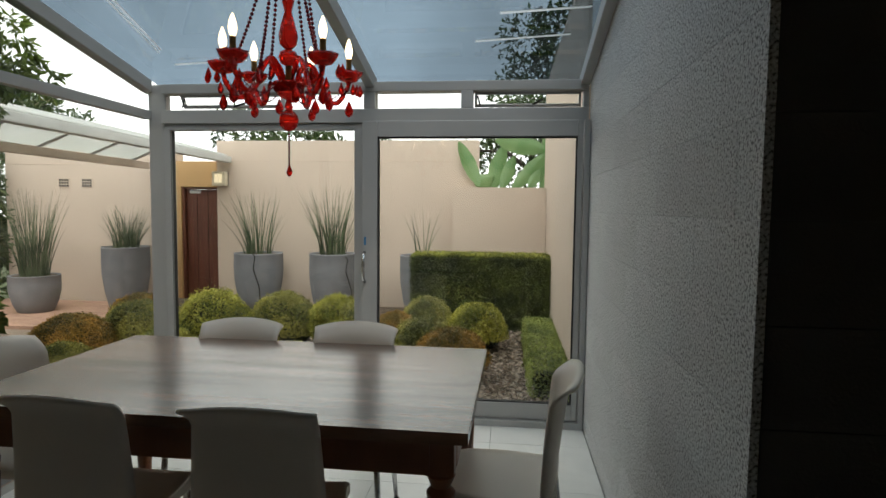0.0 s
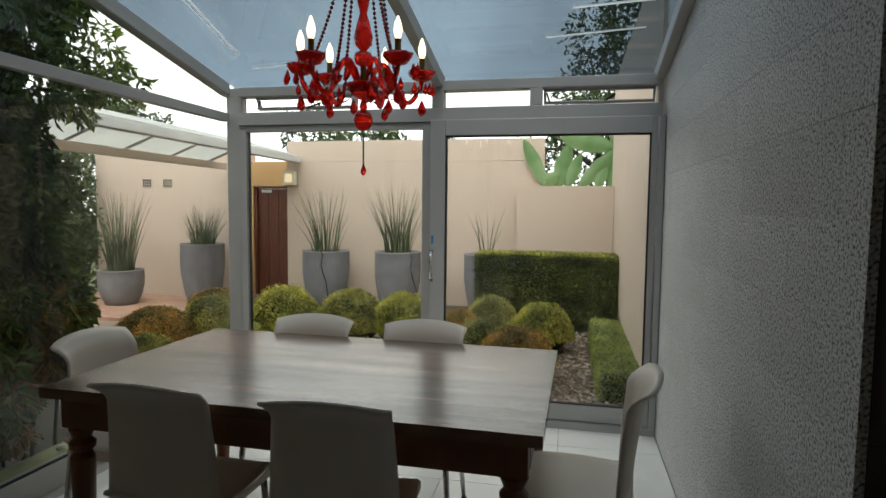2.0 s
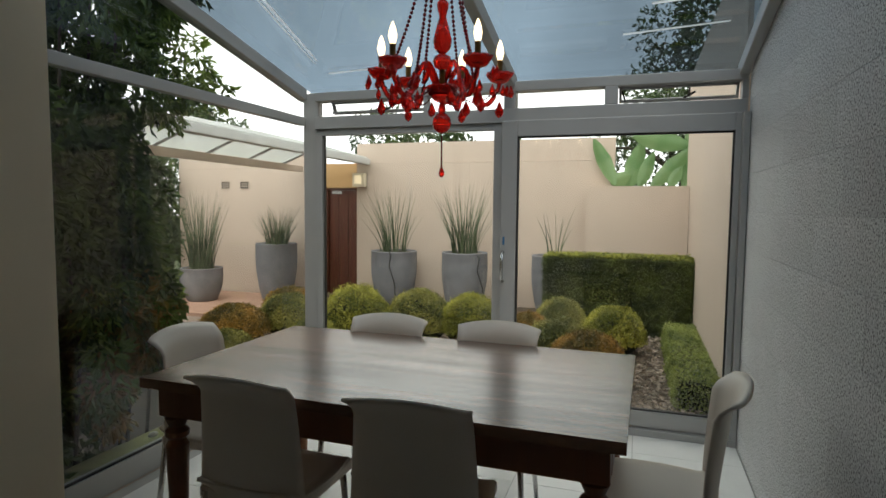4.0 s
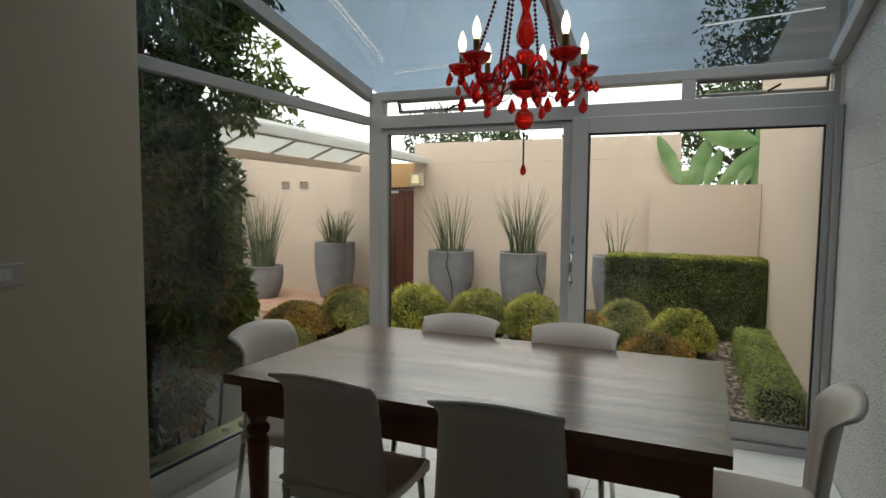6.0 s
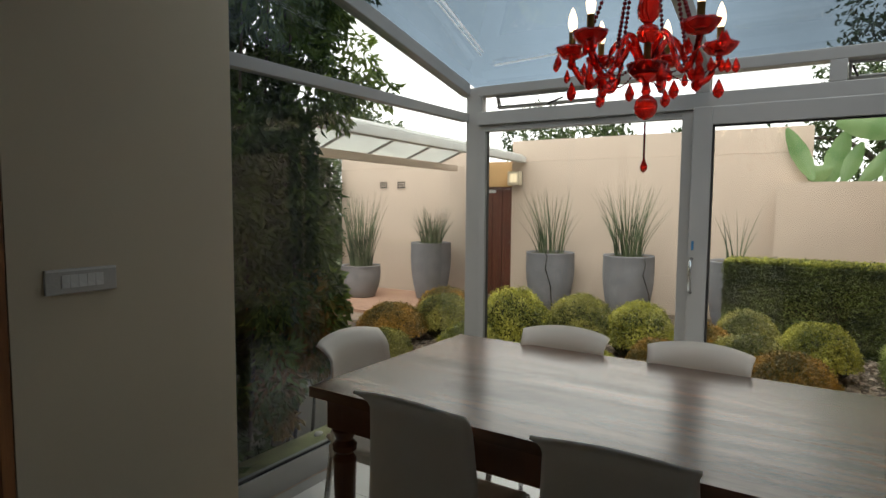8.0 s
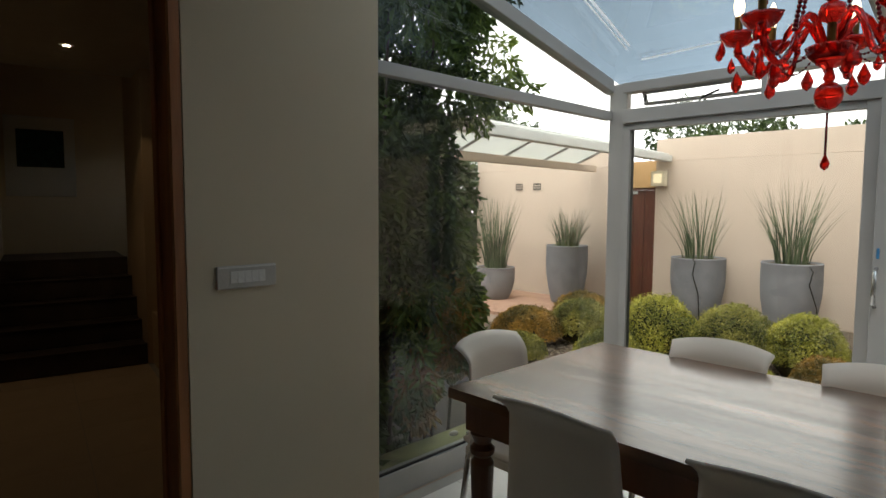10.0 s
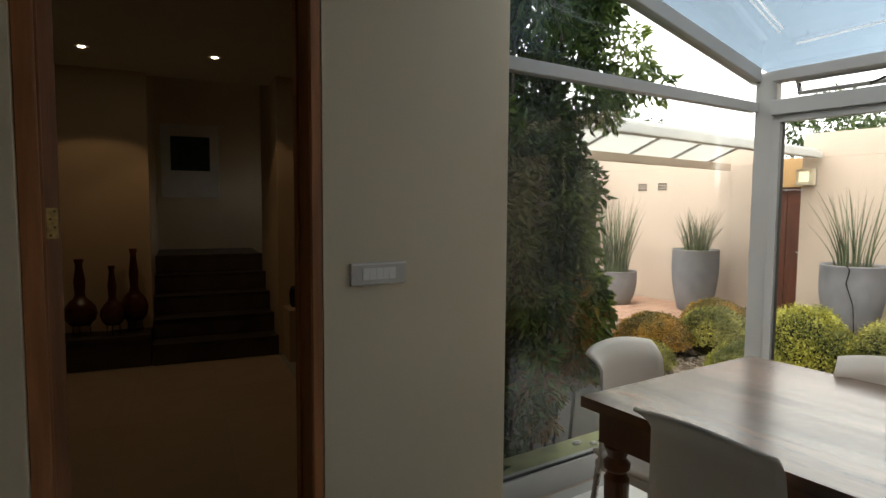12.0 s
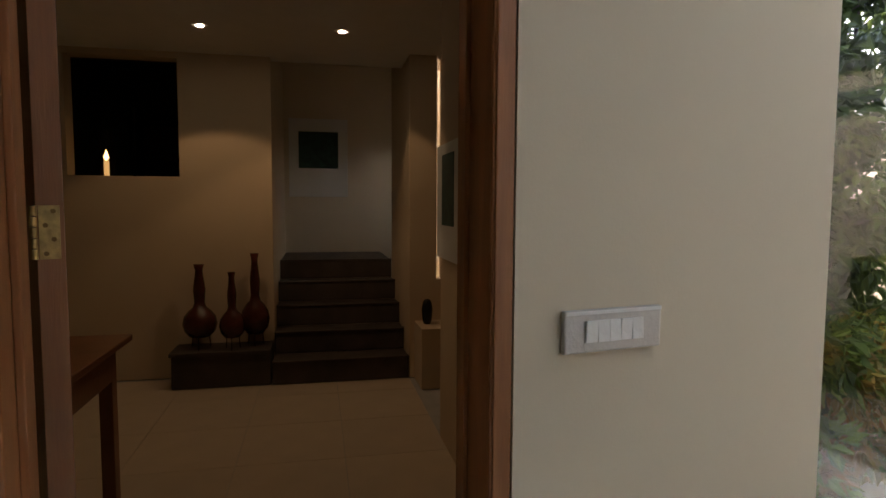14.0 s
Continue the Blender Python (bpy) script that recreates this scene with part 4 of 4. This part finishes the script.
# ---- planted pots ----
POTP = [(0.66, 0.0), (0.70, 0.015), (0.86, 0.25), (0.98, 0.55), (1.0, 0.75), (0.985, 0.97), (1.0, 0.985), (0.99, 1.0), (0.92, 1.0), (0.9, 0.97)]


def blades(n, radius, height, spread, seed):
    """Stiff upright grass blades: narrow three-sided strips that curve outwards."""
    rng = np.random.default_rng(seed)
    verts, faces = [], []
    for i in range(n):
        a, r = rng.uniform(0, 2 * math.pi), radius * math.sqrt(rng.uniform(0, 1))
        lean = spread * (0.25 + 0.75 * r / radius) * rng.uniform(0.3, 1.2)
        b = a + rng.normal(0, 0.5)
        h, w = height * rng.uniform(0.5, 1.0), rng.uniform(0.006, 0.0115)
        face = rng.uniform(0, math.pi)
        for k in range(5):
            s = k / 4
            cx, cy = r * math.cos(a) + math.cos(b) * lean * s ** 1.6, r * math.sin(a) + math.sin(b) * lean * s ** 1.6
            ww = w * (1 - 0.85 * s)
            verts += [(cx - ww * math.cos(face), cy - ww * math.sin(face), h * s), (cx + ww * math.cos(face), cy + ww * math.sin(face), h * s)]
            if k:
                o = len(verts) - 4
                faces.append((o, o + 1, o + 3, o + 2))
    me = bpy.data.meshes.new("grass")
    me.from_pydata(verts, [], faces)
    me.materials.append(BLADE)
    return me


def planted_pot(x, y, z, r, h, n, gh, spread, seed, label):
    p = thing("plant_pot", pose(x, y, z), label, "plant pot", "planted pots along the wall")
    part("pot", lathe([(r * a, h * b) for a, b in POTP], 32), POT, p, smooth=True)
    part("soil", lathe([(0.001, h * 0.93), (r * 0.9, h * 0.94), (r * 0.9, h * 0.975)], 24), SOIL, p, "dark soil")
    g = piece("grass", blades(n, r * 0.55, gh, spread, seed), p, pose(0, 0, h * 0.94))
    tagged(g, "grey-green upright grass blades")


planted_pot(-6.66, 8.45, -0.11, 0.33, 0.53, 150, 1.3, 0.34, 1, "short grey fibre-cement pot with tall upright grass")
planted_pot(-5.58, 8.95, -0.11, 0.335, 0.93, 130, 0.68, 0.3, 2, "tall grey fibre-cement pot with short upright grass")
planted_pot(-3.36, 8.66, -0.01, 0.34, 0.80, 55, 1.0, 0.34, 3, "tall grey fibre-cement pot with thin upright grass")
planted_pot(-2.21, 8.45, -0.01, 0.32, 0.83, 95, 1.0, 0.4, 4, "tall grey fibre-cement pot with dense upright grass")
planted_pot(-0.95, 8.42, -0.01, 0.32, 0.83, 12, 0.72, 0.4, 5, "tall grey fibre-cement pot with sparse grass stalks")
for x, yy in ((-3.3, 8.325), (-1.97, 8.2)):
    solid("irrigation_pipe", tube([(x, yy + 0.0, 0.80), (x + 0.04, yy - 0.01, 0.75), (x + 0.01, yy - 0.012, 0.6), (x + 0.09, yy - 0.005, 0.35), (x + 0.1, yy + 0.03, 0.02)], 0.006, 6), BLACK, "thin black irrigation pipe hanging down the pot", "pipe", "thing")


# ---- clipped shrubs and hedges ----
def shrub(x, y, r, squash, material, label, seed, n=13000):
    np.random.seed(seed)
    s = thing("box_shrub", pose(x, y, 0.0), label, "shrub", "clipped round shrubs in the bed")
    d = unit(n)
    d[:, 2] = np.abs(d[:, 2]) * 1.25 - 0.25
    lump = 1 + 0.05 * np.sin(d[:, 0] * 7 + seed) * np.cos(d[:, 1] * 6 + seed) + np.random.normal(0, 0.06, n)
    p = d * r * lump[:, None]
    p[:, 2] = np.maximum(p[:, 2] * squash + r * squash * 0.85, 0.02)
    g = piece("foliage", leaf_mesh("foliage", p, np.cross(d, np.random.normal(size=(n, 3))) + 0.5 * d, np.random.uniform(0.015, 0.031, n), material, 0.55, 0.1, d), s, Matrix())
    # solid dark ball in place of the shaded inside
    part("shade_core", ball(r * 0.94, (0, 0, r * squash * 0.85), None, squash), CORE, s)
    part("stem", tube([(0, 0, 0.0), (0, 0, r * 0.4)], 0.02), BARK, s)


G, O, C = (BOX_A, "yellow-green clipped round shrub"), (BOX_B, "olive clipped round shrub"), (BOX_C, "copper-tinged clipped round shrub")
for i, (x, y, r, q, (m, l)) in enumerate((
        (-2.64, 5.98, 0.33, 0.96, G), (-2.11, 6.40, 0.31, 0.91, O), (-1.55, 6.44, 0.28, 0.97, G), (-1.30, 6.0, 0.2, 0.77, C), (-1.0, 6.7, 0.22, 0.77, C),
        (-0.70, 6.99, 0.25, 0.93, O), (-0.135, 6.62, 0.27, 0.88, G), (-0.58, 5.98, 0.29, 0.75, O), (-0.30, 5.60, 0.28, 0.74, C), (-3.92, 5.73, 0.32, 0.63, C),
        (-3.62, 6.29, 0.31, 0.73, O), (-4.0, 6.91, 0.31, 0.69, C), (-2.79, 5.39, 0.26, 0.73, G), (-4.2, 4.85, 0.28, 0.69, C), (-3.55, 5.15, 0.2, 0.69, O), (-1.75, 5.7, 0.18, 0.6, G))):
    shrub(x, y, r * 1.06, q, m, l + " in the bark bed", 40 + i)


def hedge(name, x0, y0, x1, y1, h, n, material, label, seed, size):
    np.random.seed(seed)
    t = thing(name, Matrix(), label, "hedge")
    # solid dark block in place of the shaded inside
    part("shade_core", box(x0 + 0.03, y0 + 0.03, -0.01, x1 - 0.02, y1 - 0.03, h - 0.03), CORE, t)
    areas = np.array([(x1 - x0) * (y1 - y0), (x1 - x0) * h, (x1 - x0) * h * 0.4, (y1 - y0) * h, (y1 - y0) * h])
    k = np.random.choice(5, n, p=areas / areas.sum())
    u, v = np.random.rand(n), np.random.rand(n)
    X, Y, Z = x0 + u * (x1 - x0), y0 + v * (y1 - y0), v * h
    p = np.where((k == 0)[:, None], np.stack([X, Y, np.full(n, h)], 1), 0)
    p = np.where((k == 1)[:, None], np.stack([X, np.full(n, y0), Z], 1), p)
    p = np.where((k == 2)[:, None], np.stack([X, np.full(n, y1), Z], 1), p)
    p = np.where((k == 3)[:, None], np.stack([np.full(n, x0), y0 + u * (y1 - y0), Z], 1), p)
    p = np.where((k == 4)[:, None], np.stack([np.full(n, x1), y0 + u * (y1 - y0), Z], 1), p)
    nrm = np.array([(0, 0, 1), (0, -1, 0), (0, 1, 0), (-1, 0, 0), (1, 0, 0)], float)[k]
    p = p + nrm * np.random.normal(0.0, 0.014, n)[:, None]
    piece("foliage", leaf_mesh("foliage", p, np.cross(nrm, np.random.normal(size=(n, 3))) + 0.5 * nrm, np.random.uniform(size * 0.7, size * 1.3, n), material, 0.6, 0.1, nrm), t, Matrix())


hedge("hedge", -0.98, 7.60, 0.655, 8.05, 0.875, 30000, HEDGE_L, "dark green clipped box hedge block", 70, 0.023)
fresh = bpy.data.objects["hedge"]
# young leaves over the top, their colour also carrying the light there
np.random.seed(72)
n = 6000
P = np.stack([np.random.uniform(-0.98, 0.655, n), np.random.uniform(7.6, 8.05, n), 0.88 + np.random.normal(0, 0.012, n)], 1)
piece("lit_growth", leaf_mesh("lit_growth", P, np.random.normal(size=(n, 3)) * np.array((1, 1, 0.4)) + np.array((0, 0, 0.7)), np.random.uniform(0.014, 0.03, n), LIT_GROWTH_L, 0.6, 0.1), fresh, Matrix())
hedge("low_hedge", 0.36, 5.1, 0.655, 7.3, 0.22, 13000, LOWHEDGE_L, "low bright green clipped hedge along the wall", 71, 0.02)


# ---- creeper and trees ----
def foliage_cloud(centres, radii, n, size, seed, hang=0.0):
    rng = np.random.default_rng(seed)
    c, r = np.array(centres, float), np.array(radii, float)
    w = r ** 2 / (r ** 2).sum()
    k = rng.choice(len(c), n, p=w)
    d = rng.normal(size=(n, 3))
    d /= np.linalg.norm(d, axis=1, keepdims=True)
    p = c[k] + d * (r[k] * rng.uniform(0.25, 1.0, n) ** 0.5)[:, None]
    way = d + 0.8 * rng.normal(size=(n, 3)) + np.array((0, 0, -hang))
    return p, way, rng.uniform(size * 0.6, size * 1.3, n)


def tree(name, m, trunk_h, r0, clumps, n, size, material, label, seed, hang=0.2):
    rng = np.random.default_rng(seed)
    t = thing(name, m, label, "tree")
    bm = tube([(0, 0, 0), (0.05 * trunk_h * rng.normal(), 0.03 * trunk_h, trunk_h * 0.5), (0, 0, trunk_h)], r0, 9, taper=0.5)
    cs, rs = [], []
    for x, y, z, r in clumps:
        tube([(0, 0, trunk_h * 0.8), (x * 0.5, y * 0.5, (trunk_h + z) / 2), (x, y, z)], r0 * 0.35, 6, bm, 0.3)
        for i in range(7):
            d = rng.normal(size=3) * r * 0.5
            cs.append((x + d[0], y + d[1], z + d[2])), rs.append(r * rng.uniform(0.3, 0.6))
    part("trunk", bm, BARK, t, smooth=True)
    p, w, s = foliage_cloud(cs, rs, n, size, seed + 1, hang)
    piece("crown", leaf_mesh("crown", p, w, s, material), t, Matrix())


# creeper on a post outside the window wall
cr = thing("creeper", pose(-2.86, 3.15, -0.14), "dark leafy climbing plant with some orange leaves beside the glass", "climbing plant")
for i, (dx, dy) in enumerate(((0, 0), (0.06, 0.12), (-0.08, 0.2), (0.03, -0.2), (-0.05, 0.38), (0.0, -0.4))):
    part("stem", tube([(dx, dy, 0), (dx + 0.05, dy + 0.03, 0.8), (dx - 0.03, dy, 1.7), (dx, dy + 0.05, 3.1)], 0.012, 7, taper=0.6), BARK, cr, smooth=True)
rng = np.random.default_rng(9)
cs, rs = [], []
for i in range(130):
    z = rng.uniform(0.35, 3.9)
    reach = 0.38 + 0.4 * max(0, (z - 1.9) / 1.6) - 0.38 * (z < 1.0)
    cs.append((rng.normal(-0.08, 0.13), reach - 0.95 * rng.uniform(0, 1) ** 1.1, z)), rs.append(rng.uniform(0.1, 0.24))
for i in range(9):
    cs.append((rng.normal(-0.25, 0.15), 0.25 - 0.95 * rng.uniform(0, 1), rng.uniform(0.12, 1.0))), rs.append(rng.uniform(0.1, 0.2))
p, w, s = foliage_cloud(cs, rs, 36000, 0.072, 21, 0.7)
piece("foliage", leaf_mesh("foliage", p, w, s, CREEPER_L, 0.42), cr, Matrix())
cs, rs = [], []
for i in range(22):
    cs.append((rng.uniform(0.02, 0.22), rng.uniform(-0.2, 0.4), rng.uniform(0.35, 1.15))), rs.append(rng.uniform(0.06, 0.14))
p, w, s = foliage_cloud(cs, rs, 3600, 0.065, 22, 0.8)
tagged(piece("autumn_foliage", leaf_mesh("autumn_foliage", p, w, s, AUTUMN_L, 0.4), cr, Matrix()), "green and orange leaves near the ground")

cs, rs = [], []
for i in range(16):
    z = rng.uniform(2.15, 3.2)
    cs.append((rng.normal(-0.05, 0.1), rng.uniform(0.55, 0.95) - 0.35 * max(0, z - 2.6), z)), rs.append(rng.uniform(0.07, 0.15))
p, w, s = foliage_cloud(cs, rs, 1100, 0.075, 23, 0.9)
# light through the sprays is put into their leaf colour
tagged(piece("outer_sprays", leaf_mesh("outer_sprays", p, w, s, SPRAY_L, 0.36), cr, Matrix()), "loose leaf sprays against the sky, backlight put into their lighter green")
for i in range(7):
    z = 2.2 + 0.14 * i
    part("twig", tube([(0, 0.25, z - 0.15), (-0.03, 0.55, z), (-0.05, 0.85 - 0.03 * i, z - 0.05)], 0.004, 5, taper=0.4), BARK, cr)
cs, rs = [], []
for i in range(14):
    cs.append((rng.uniform(0.1, 0.24), rng.uniform(-0.25, 0.42), rng.uniform(0.5, 1.2))), rs.append(rng.uniform(0.06, 0.13))
p, w, s = foliage_cloud(cs, rs, 1000, 0.085, 24, 0.6)
tagged(piece("fresh_foliage", leaf_mesh("fresh_foliage", p, w, s, SPRAY_L, 0.34), cr, Matrix()), "fresh green leaves low on the climber")

tree("tree", pose(-9.4, 9.7, -0.43), 2.0, 0.14, [(0, 0, 2.4, 1.5), (0.9, 0.3, 1.3, 1.1), (-0.6, 0.8, 1.8, 1.4), (0.4, -1.0, 1.0, 1.1), (1.0, -0.6, 2.4, 0.9), (0.6, -0.9, 0.7, 0.9)], 15000, 0.13, TREE_L, "dense green tree beyond the end of the courtyard wall", 31)
tree("tree", pose(-8.9, 7.6, -0.43), 1.6, 0.1, [(0, 0, 1.4, 1.0), (0.5, 0.9, 1.0, 0.9), (-0.5, -0.6, 1.9, 1.2), (-0.4, 1.2, 2.0, 0.9), (0.2, 0.3, 0.6, 0.9)], 14000, 0.11, TREE_L, "dense green shrubby tree behind the walkway", 32)
tree("tree", pose(-5.5, 14.5, -0.43), 2.4, 0.15, [(0, 0, 3.5, 0.8), (1.1, 0.3, 3.35, 0.6), (-1.2, 0.4, 3.5, 0.7), (2.6, 0.0, 3.2, 0.45)], 2600, 0.14, TREE_L, "green treetops showing above the courtyard wall", 33)
tree("tree", pose(0.9, 13.0, -0.43), 3.0, 0.2, [(0, 0, 4.2, 1.2), (-0.9, 0.3, 3.6, 0.8), (1.0, 0.2, 4.8, 1.1), (-1.6, 0.2, 3.1, 0.6), (0.3, -0.3, 3.0, 0.8), (2.0, 0, 5.3, 1.0), (-0.3, 0.1, 2.7, 0.6), (0.5, 0.1, 2.8, 0.6)], 8500, 0.13, TREE_L, "tall feathery tree behind the low wall", 34)
tree("tree", pose(1.9, 8.2, -0.43), 3.6, 0.2, [(0, 0, 4.6, 0.9), (-0.8, 0.2, 4.4, 0.6), (0.6, 0.6, 5.0, 0.9)], 4500, 0.11, TREE_L, "dark tree rising behind the side wall", 35)
tree("tree", pose(-12.5, 15.5, -0.43), 3.0, 0.2, [(0, 0, 4.5, 0.7), (0.2, 0.1, 3.6, 1.2)], 3500, 0.16, TREE_L, "conical conifer showing above the canopy", 36)


# ---- banana plants behind the low wall ----
def banana_leaf(length, width, bend):
    """One broad leaf with a raised midrib, arching over and split at the edge."""
    bm = bmesh.new()
    n = 11
    rows = []
    for i in range(n):
        s = i / (n - 1)
        w = width * math.sin(math.pi * min(1.0, 0.04 + 0.93 * s)) ** 0.75 * (1 - 0.07 * (i % 3 == 1))
        yv, z = bend * length * s ** 2, length * (s - 0.35 * bend * s ** 2.2)
        rows.append([bm.verts.new((x * w, yv - abs(x) * 0.25 * w, z)) for x in (-1, -0.5, 0, 0.5, 1)])
    for a, b in zip(rows, rows[1:]):
        for j in range(4):
            bm.faces.new((a[j], a[j + 1], b[j + 1], b[j]))
    return bm


ban = thing("banana_plant", pose(0.15, 9.75, -0.43), "large-leaved green banana plant behind the low wall", "banana plant")
part("stem", tube([(0, 0, 0), (0.02, 0, 1.9)], 0.09, 12, taper=0.7), BANANA_L, ban, smooth=True)
for x0, z0, x1, z1, wd, yy in ((-0.4, 2.19, -0.7, 2.82, 0.1, -0.86), (-0.46, 2.2, -0.22, 2.34, 0.09, -0.8), (-0.27, 2.13, -0.07, 2.87, 0.136, 0.1), (-0.2, 2.92, 0.58, 2.77, 0.15, -0.05), (0.06, 2.16, 0.61, 2.75, 0.115, -0.12), (0.51, 2.07, 0.55, 3.09, 0.066, 0.02), (0.31, 2.18, 0.47, 2.47, 0.082, -0.15), (-0.57, 2.18, -0.21, 2.38, 0.123, -0.05), (-0.1, 2.18, 0.09, 2.7, 0.098, 0.05)):
    way = Vector((x1 - x0, 0.12, z1 - z0))
    up = way.normalized()
    side = up.cross(Vector((0, 1, 0.1))).normalized()
    front = up.cross(side)
    lf = part("leaf", banana_leaf(way.length, wd, 0.12), BANANA_L, ban, "broad arching green leaf", True)
    lf.matrix_basis = Matrix.Translation((x0, yy, z0)) @ Matrix((side, front, up)).transposed().to_4x4()


# ---- paths, edging, bark ----
side_bed = solid("side_bed", box(-4.6, 2.75, -0.43, -2.49, 5.03, -0.14), SIDE_SOIL, "dark soil bed below the creeper", "garden bed")
solid("bed_board", box(-1.1, -0.02, -0.28, 1.3, 0.02, 0.0, 0.004), SLATE, "grey edging board beside the clipped shrubs", "edging", "thing", pose(-3.75, 5.11, -0.02, 0, 0, -6))
kerb = solid("bed_edging", box(-2.80, 2.4, -0.41, -2.50, 4.7, 0.04, 0.02), MOSS, "mossy stone edging along the glass", "edging")
plat = thing("paved_step", pose(-7.0, 8.7, 0), "low paved step of pinkish brick pavers by the wall", "step", kind="structure")
part("base", box(-1.0, -1.25, -0.41, 2.04, 0.78, -0.16), BEIGE, plat)
np.random.seed(8)
stone_mesh = mesh_of("pebble", ball(0.03, (0, 0, 0.012), None, 0.55, 10, 6), PEBBLE, True)
for i in range(46):
    p = tagged(new("pebble", stone_mesh), "pale rounded pebble lying on the edging", "pebble", "pebbles beside the glass")
    k = np.random.uniform(0.5, 1.15)
    p.matrix_basis = pose(np.random.uniform(-2.76, -2.54), np.random.normal(3.78, 0.16), 0.036, 0, 0, np.random.uniform(0, 360)) @ Matrix.Diagonal((k, k * np.random.uniform(0.6, 1.0), k, 1))
path = thing("brick_path", pose(-6.6, 6.3, 0), "pinkish brick paver path beside the shrubs", "path", kind="structure")
part("base", box(-2.0, -2.4, -0.41, 1.6, 1.1, -0.26), SOIL, path)

bm = bmesh.new()
np.random.seed(5)
chips = solid("bark_chips", bm, CHIP, "loose brown bark chips on the bed", "bark mulch", "stuff")
n = 9000
P = np.stack([np.random.uniform(-4.4, 0.5, n), np.random.uniform(4.85, 7.6, n), np.random.uniform(0.0, 0.015, n)], 1)
D = np.random.normal(size=(n, 3)) * np.array((1, 1, 0.2))
chips.data = leaf_mesh("bark_chips", P, D, np.random.uniform(0.025, 0.085, n), CHIP, 0.5, 0.1)

# ---- pieces: floor tiles, granite slabs, pavers ----
tile = mesh_of("tile", box(0.0015, 0.0015, -0.006, 0.5985, 0.5985, 0.0, 0.001), TILE)
for i in range(-4, 5):
    for j in range(-6, 8):
        x, yv = i * 0.6 + 0.075, j * 0.6 + 0.02
        if x < GX or (x + 0.6 > 0.69 and yv + 0.6 > 1.95):
            continue
        piece("tile", tile, floor, pose(x, yv, 0))
HTILE = mat("beige_hall_tile", (0.55, 0.45, 0.32), 0.3, 0, 0.06, 5, 0.03, 60, piece=0.04)
htile = mesh_of("tile", box(0.0015, 0.0015, -0.004, 0.5985, 0.5985, 0.0, 0.001), HTILE)
for i in range(-7, 0):
    for j in range(-5, 0):
        piece("tile", htile, hall_floor, pose(i * 0.6 - 0.42, j * 0.6 + 0.56, -0.0045))

rng = random.Random(4)
JZ = [0.0] + [0.12 + 0.22 * k for k in range(13)] + [3.0]
slabs = {}
for r, (z0, z1) in enumerate(zip(JZ, JZ[1:])):
    yv = 1.92 - (0.5, 0.14, 0.33, 0.62)[r % 4]
    while yv < 4.6:
        a, b = max(yv, 1.9), min(yv + 0.74, 4.6)
        if b - a > 0.02:
            key = (round(b - a, 3), round(z1 - z0, 3))
            if key not in slabs:
                slabs[key] = mesh_of("slab", box(0, 0.0005, 0.0005, 0.02, key[0] - 0.0005, key[1] - 0.0005, 0.0006), GRANITE)
            piece("slab", slabs[key], stone, pose(0.68 + rng.uniform(-0.0004, 0.0004), a, z0))
        yv += 0.74
    # end face towards the room: shade is painted as a near-black slab
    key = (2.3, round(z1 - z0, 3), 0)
    slabs[key] = mesh_of("slab", box(0.002, 0, 0.001, 2.3, 0.02, key[1] - 0.001, 0.0012), SHADED_END)
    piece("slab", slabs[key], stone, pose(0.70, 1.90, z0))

paver = mesh_of("paver", box(0.003, 0.003, -0.05, 0.217, 0.107, 0.0, 0.004), PAVER)
k = 0
for i in range(17):
    for j in range(31):
        if k < 300:
            piece("paver", paver, path, pose(-2.0 + i * 0.22 - (0.11 if j % 2 else 0), -2.3 + j * 0.11, -0.205))
        k += 1
k = 0
for i in range(14):
    for j in range(18):
        piece("paver", paver, plat, pose(-1.0 + i * 0.22, -1.25 + j * 0.11, -0.11))
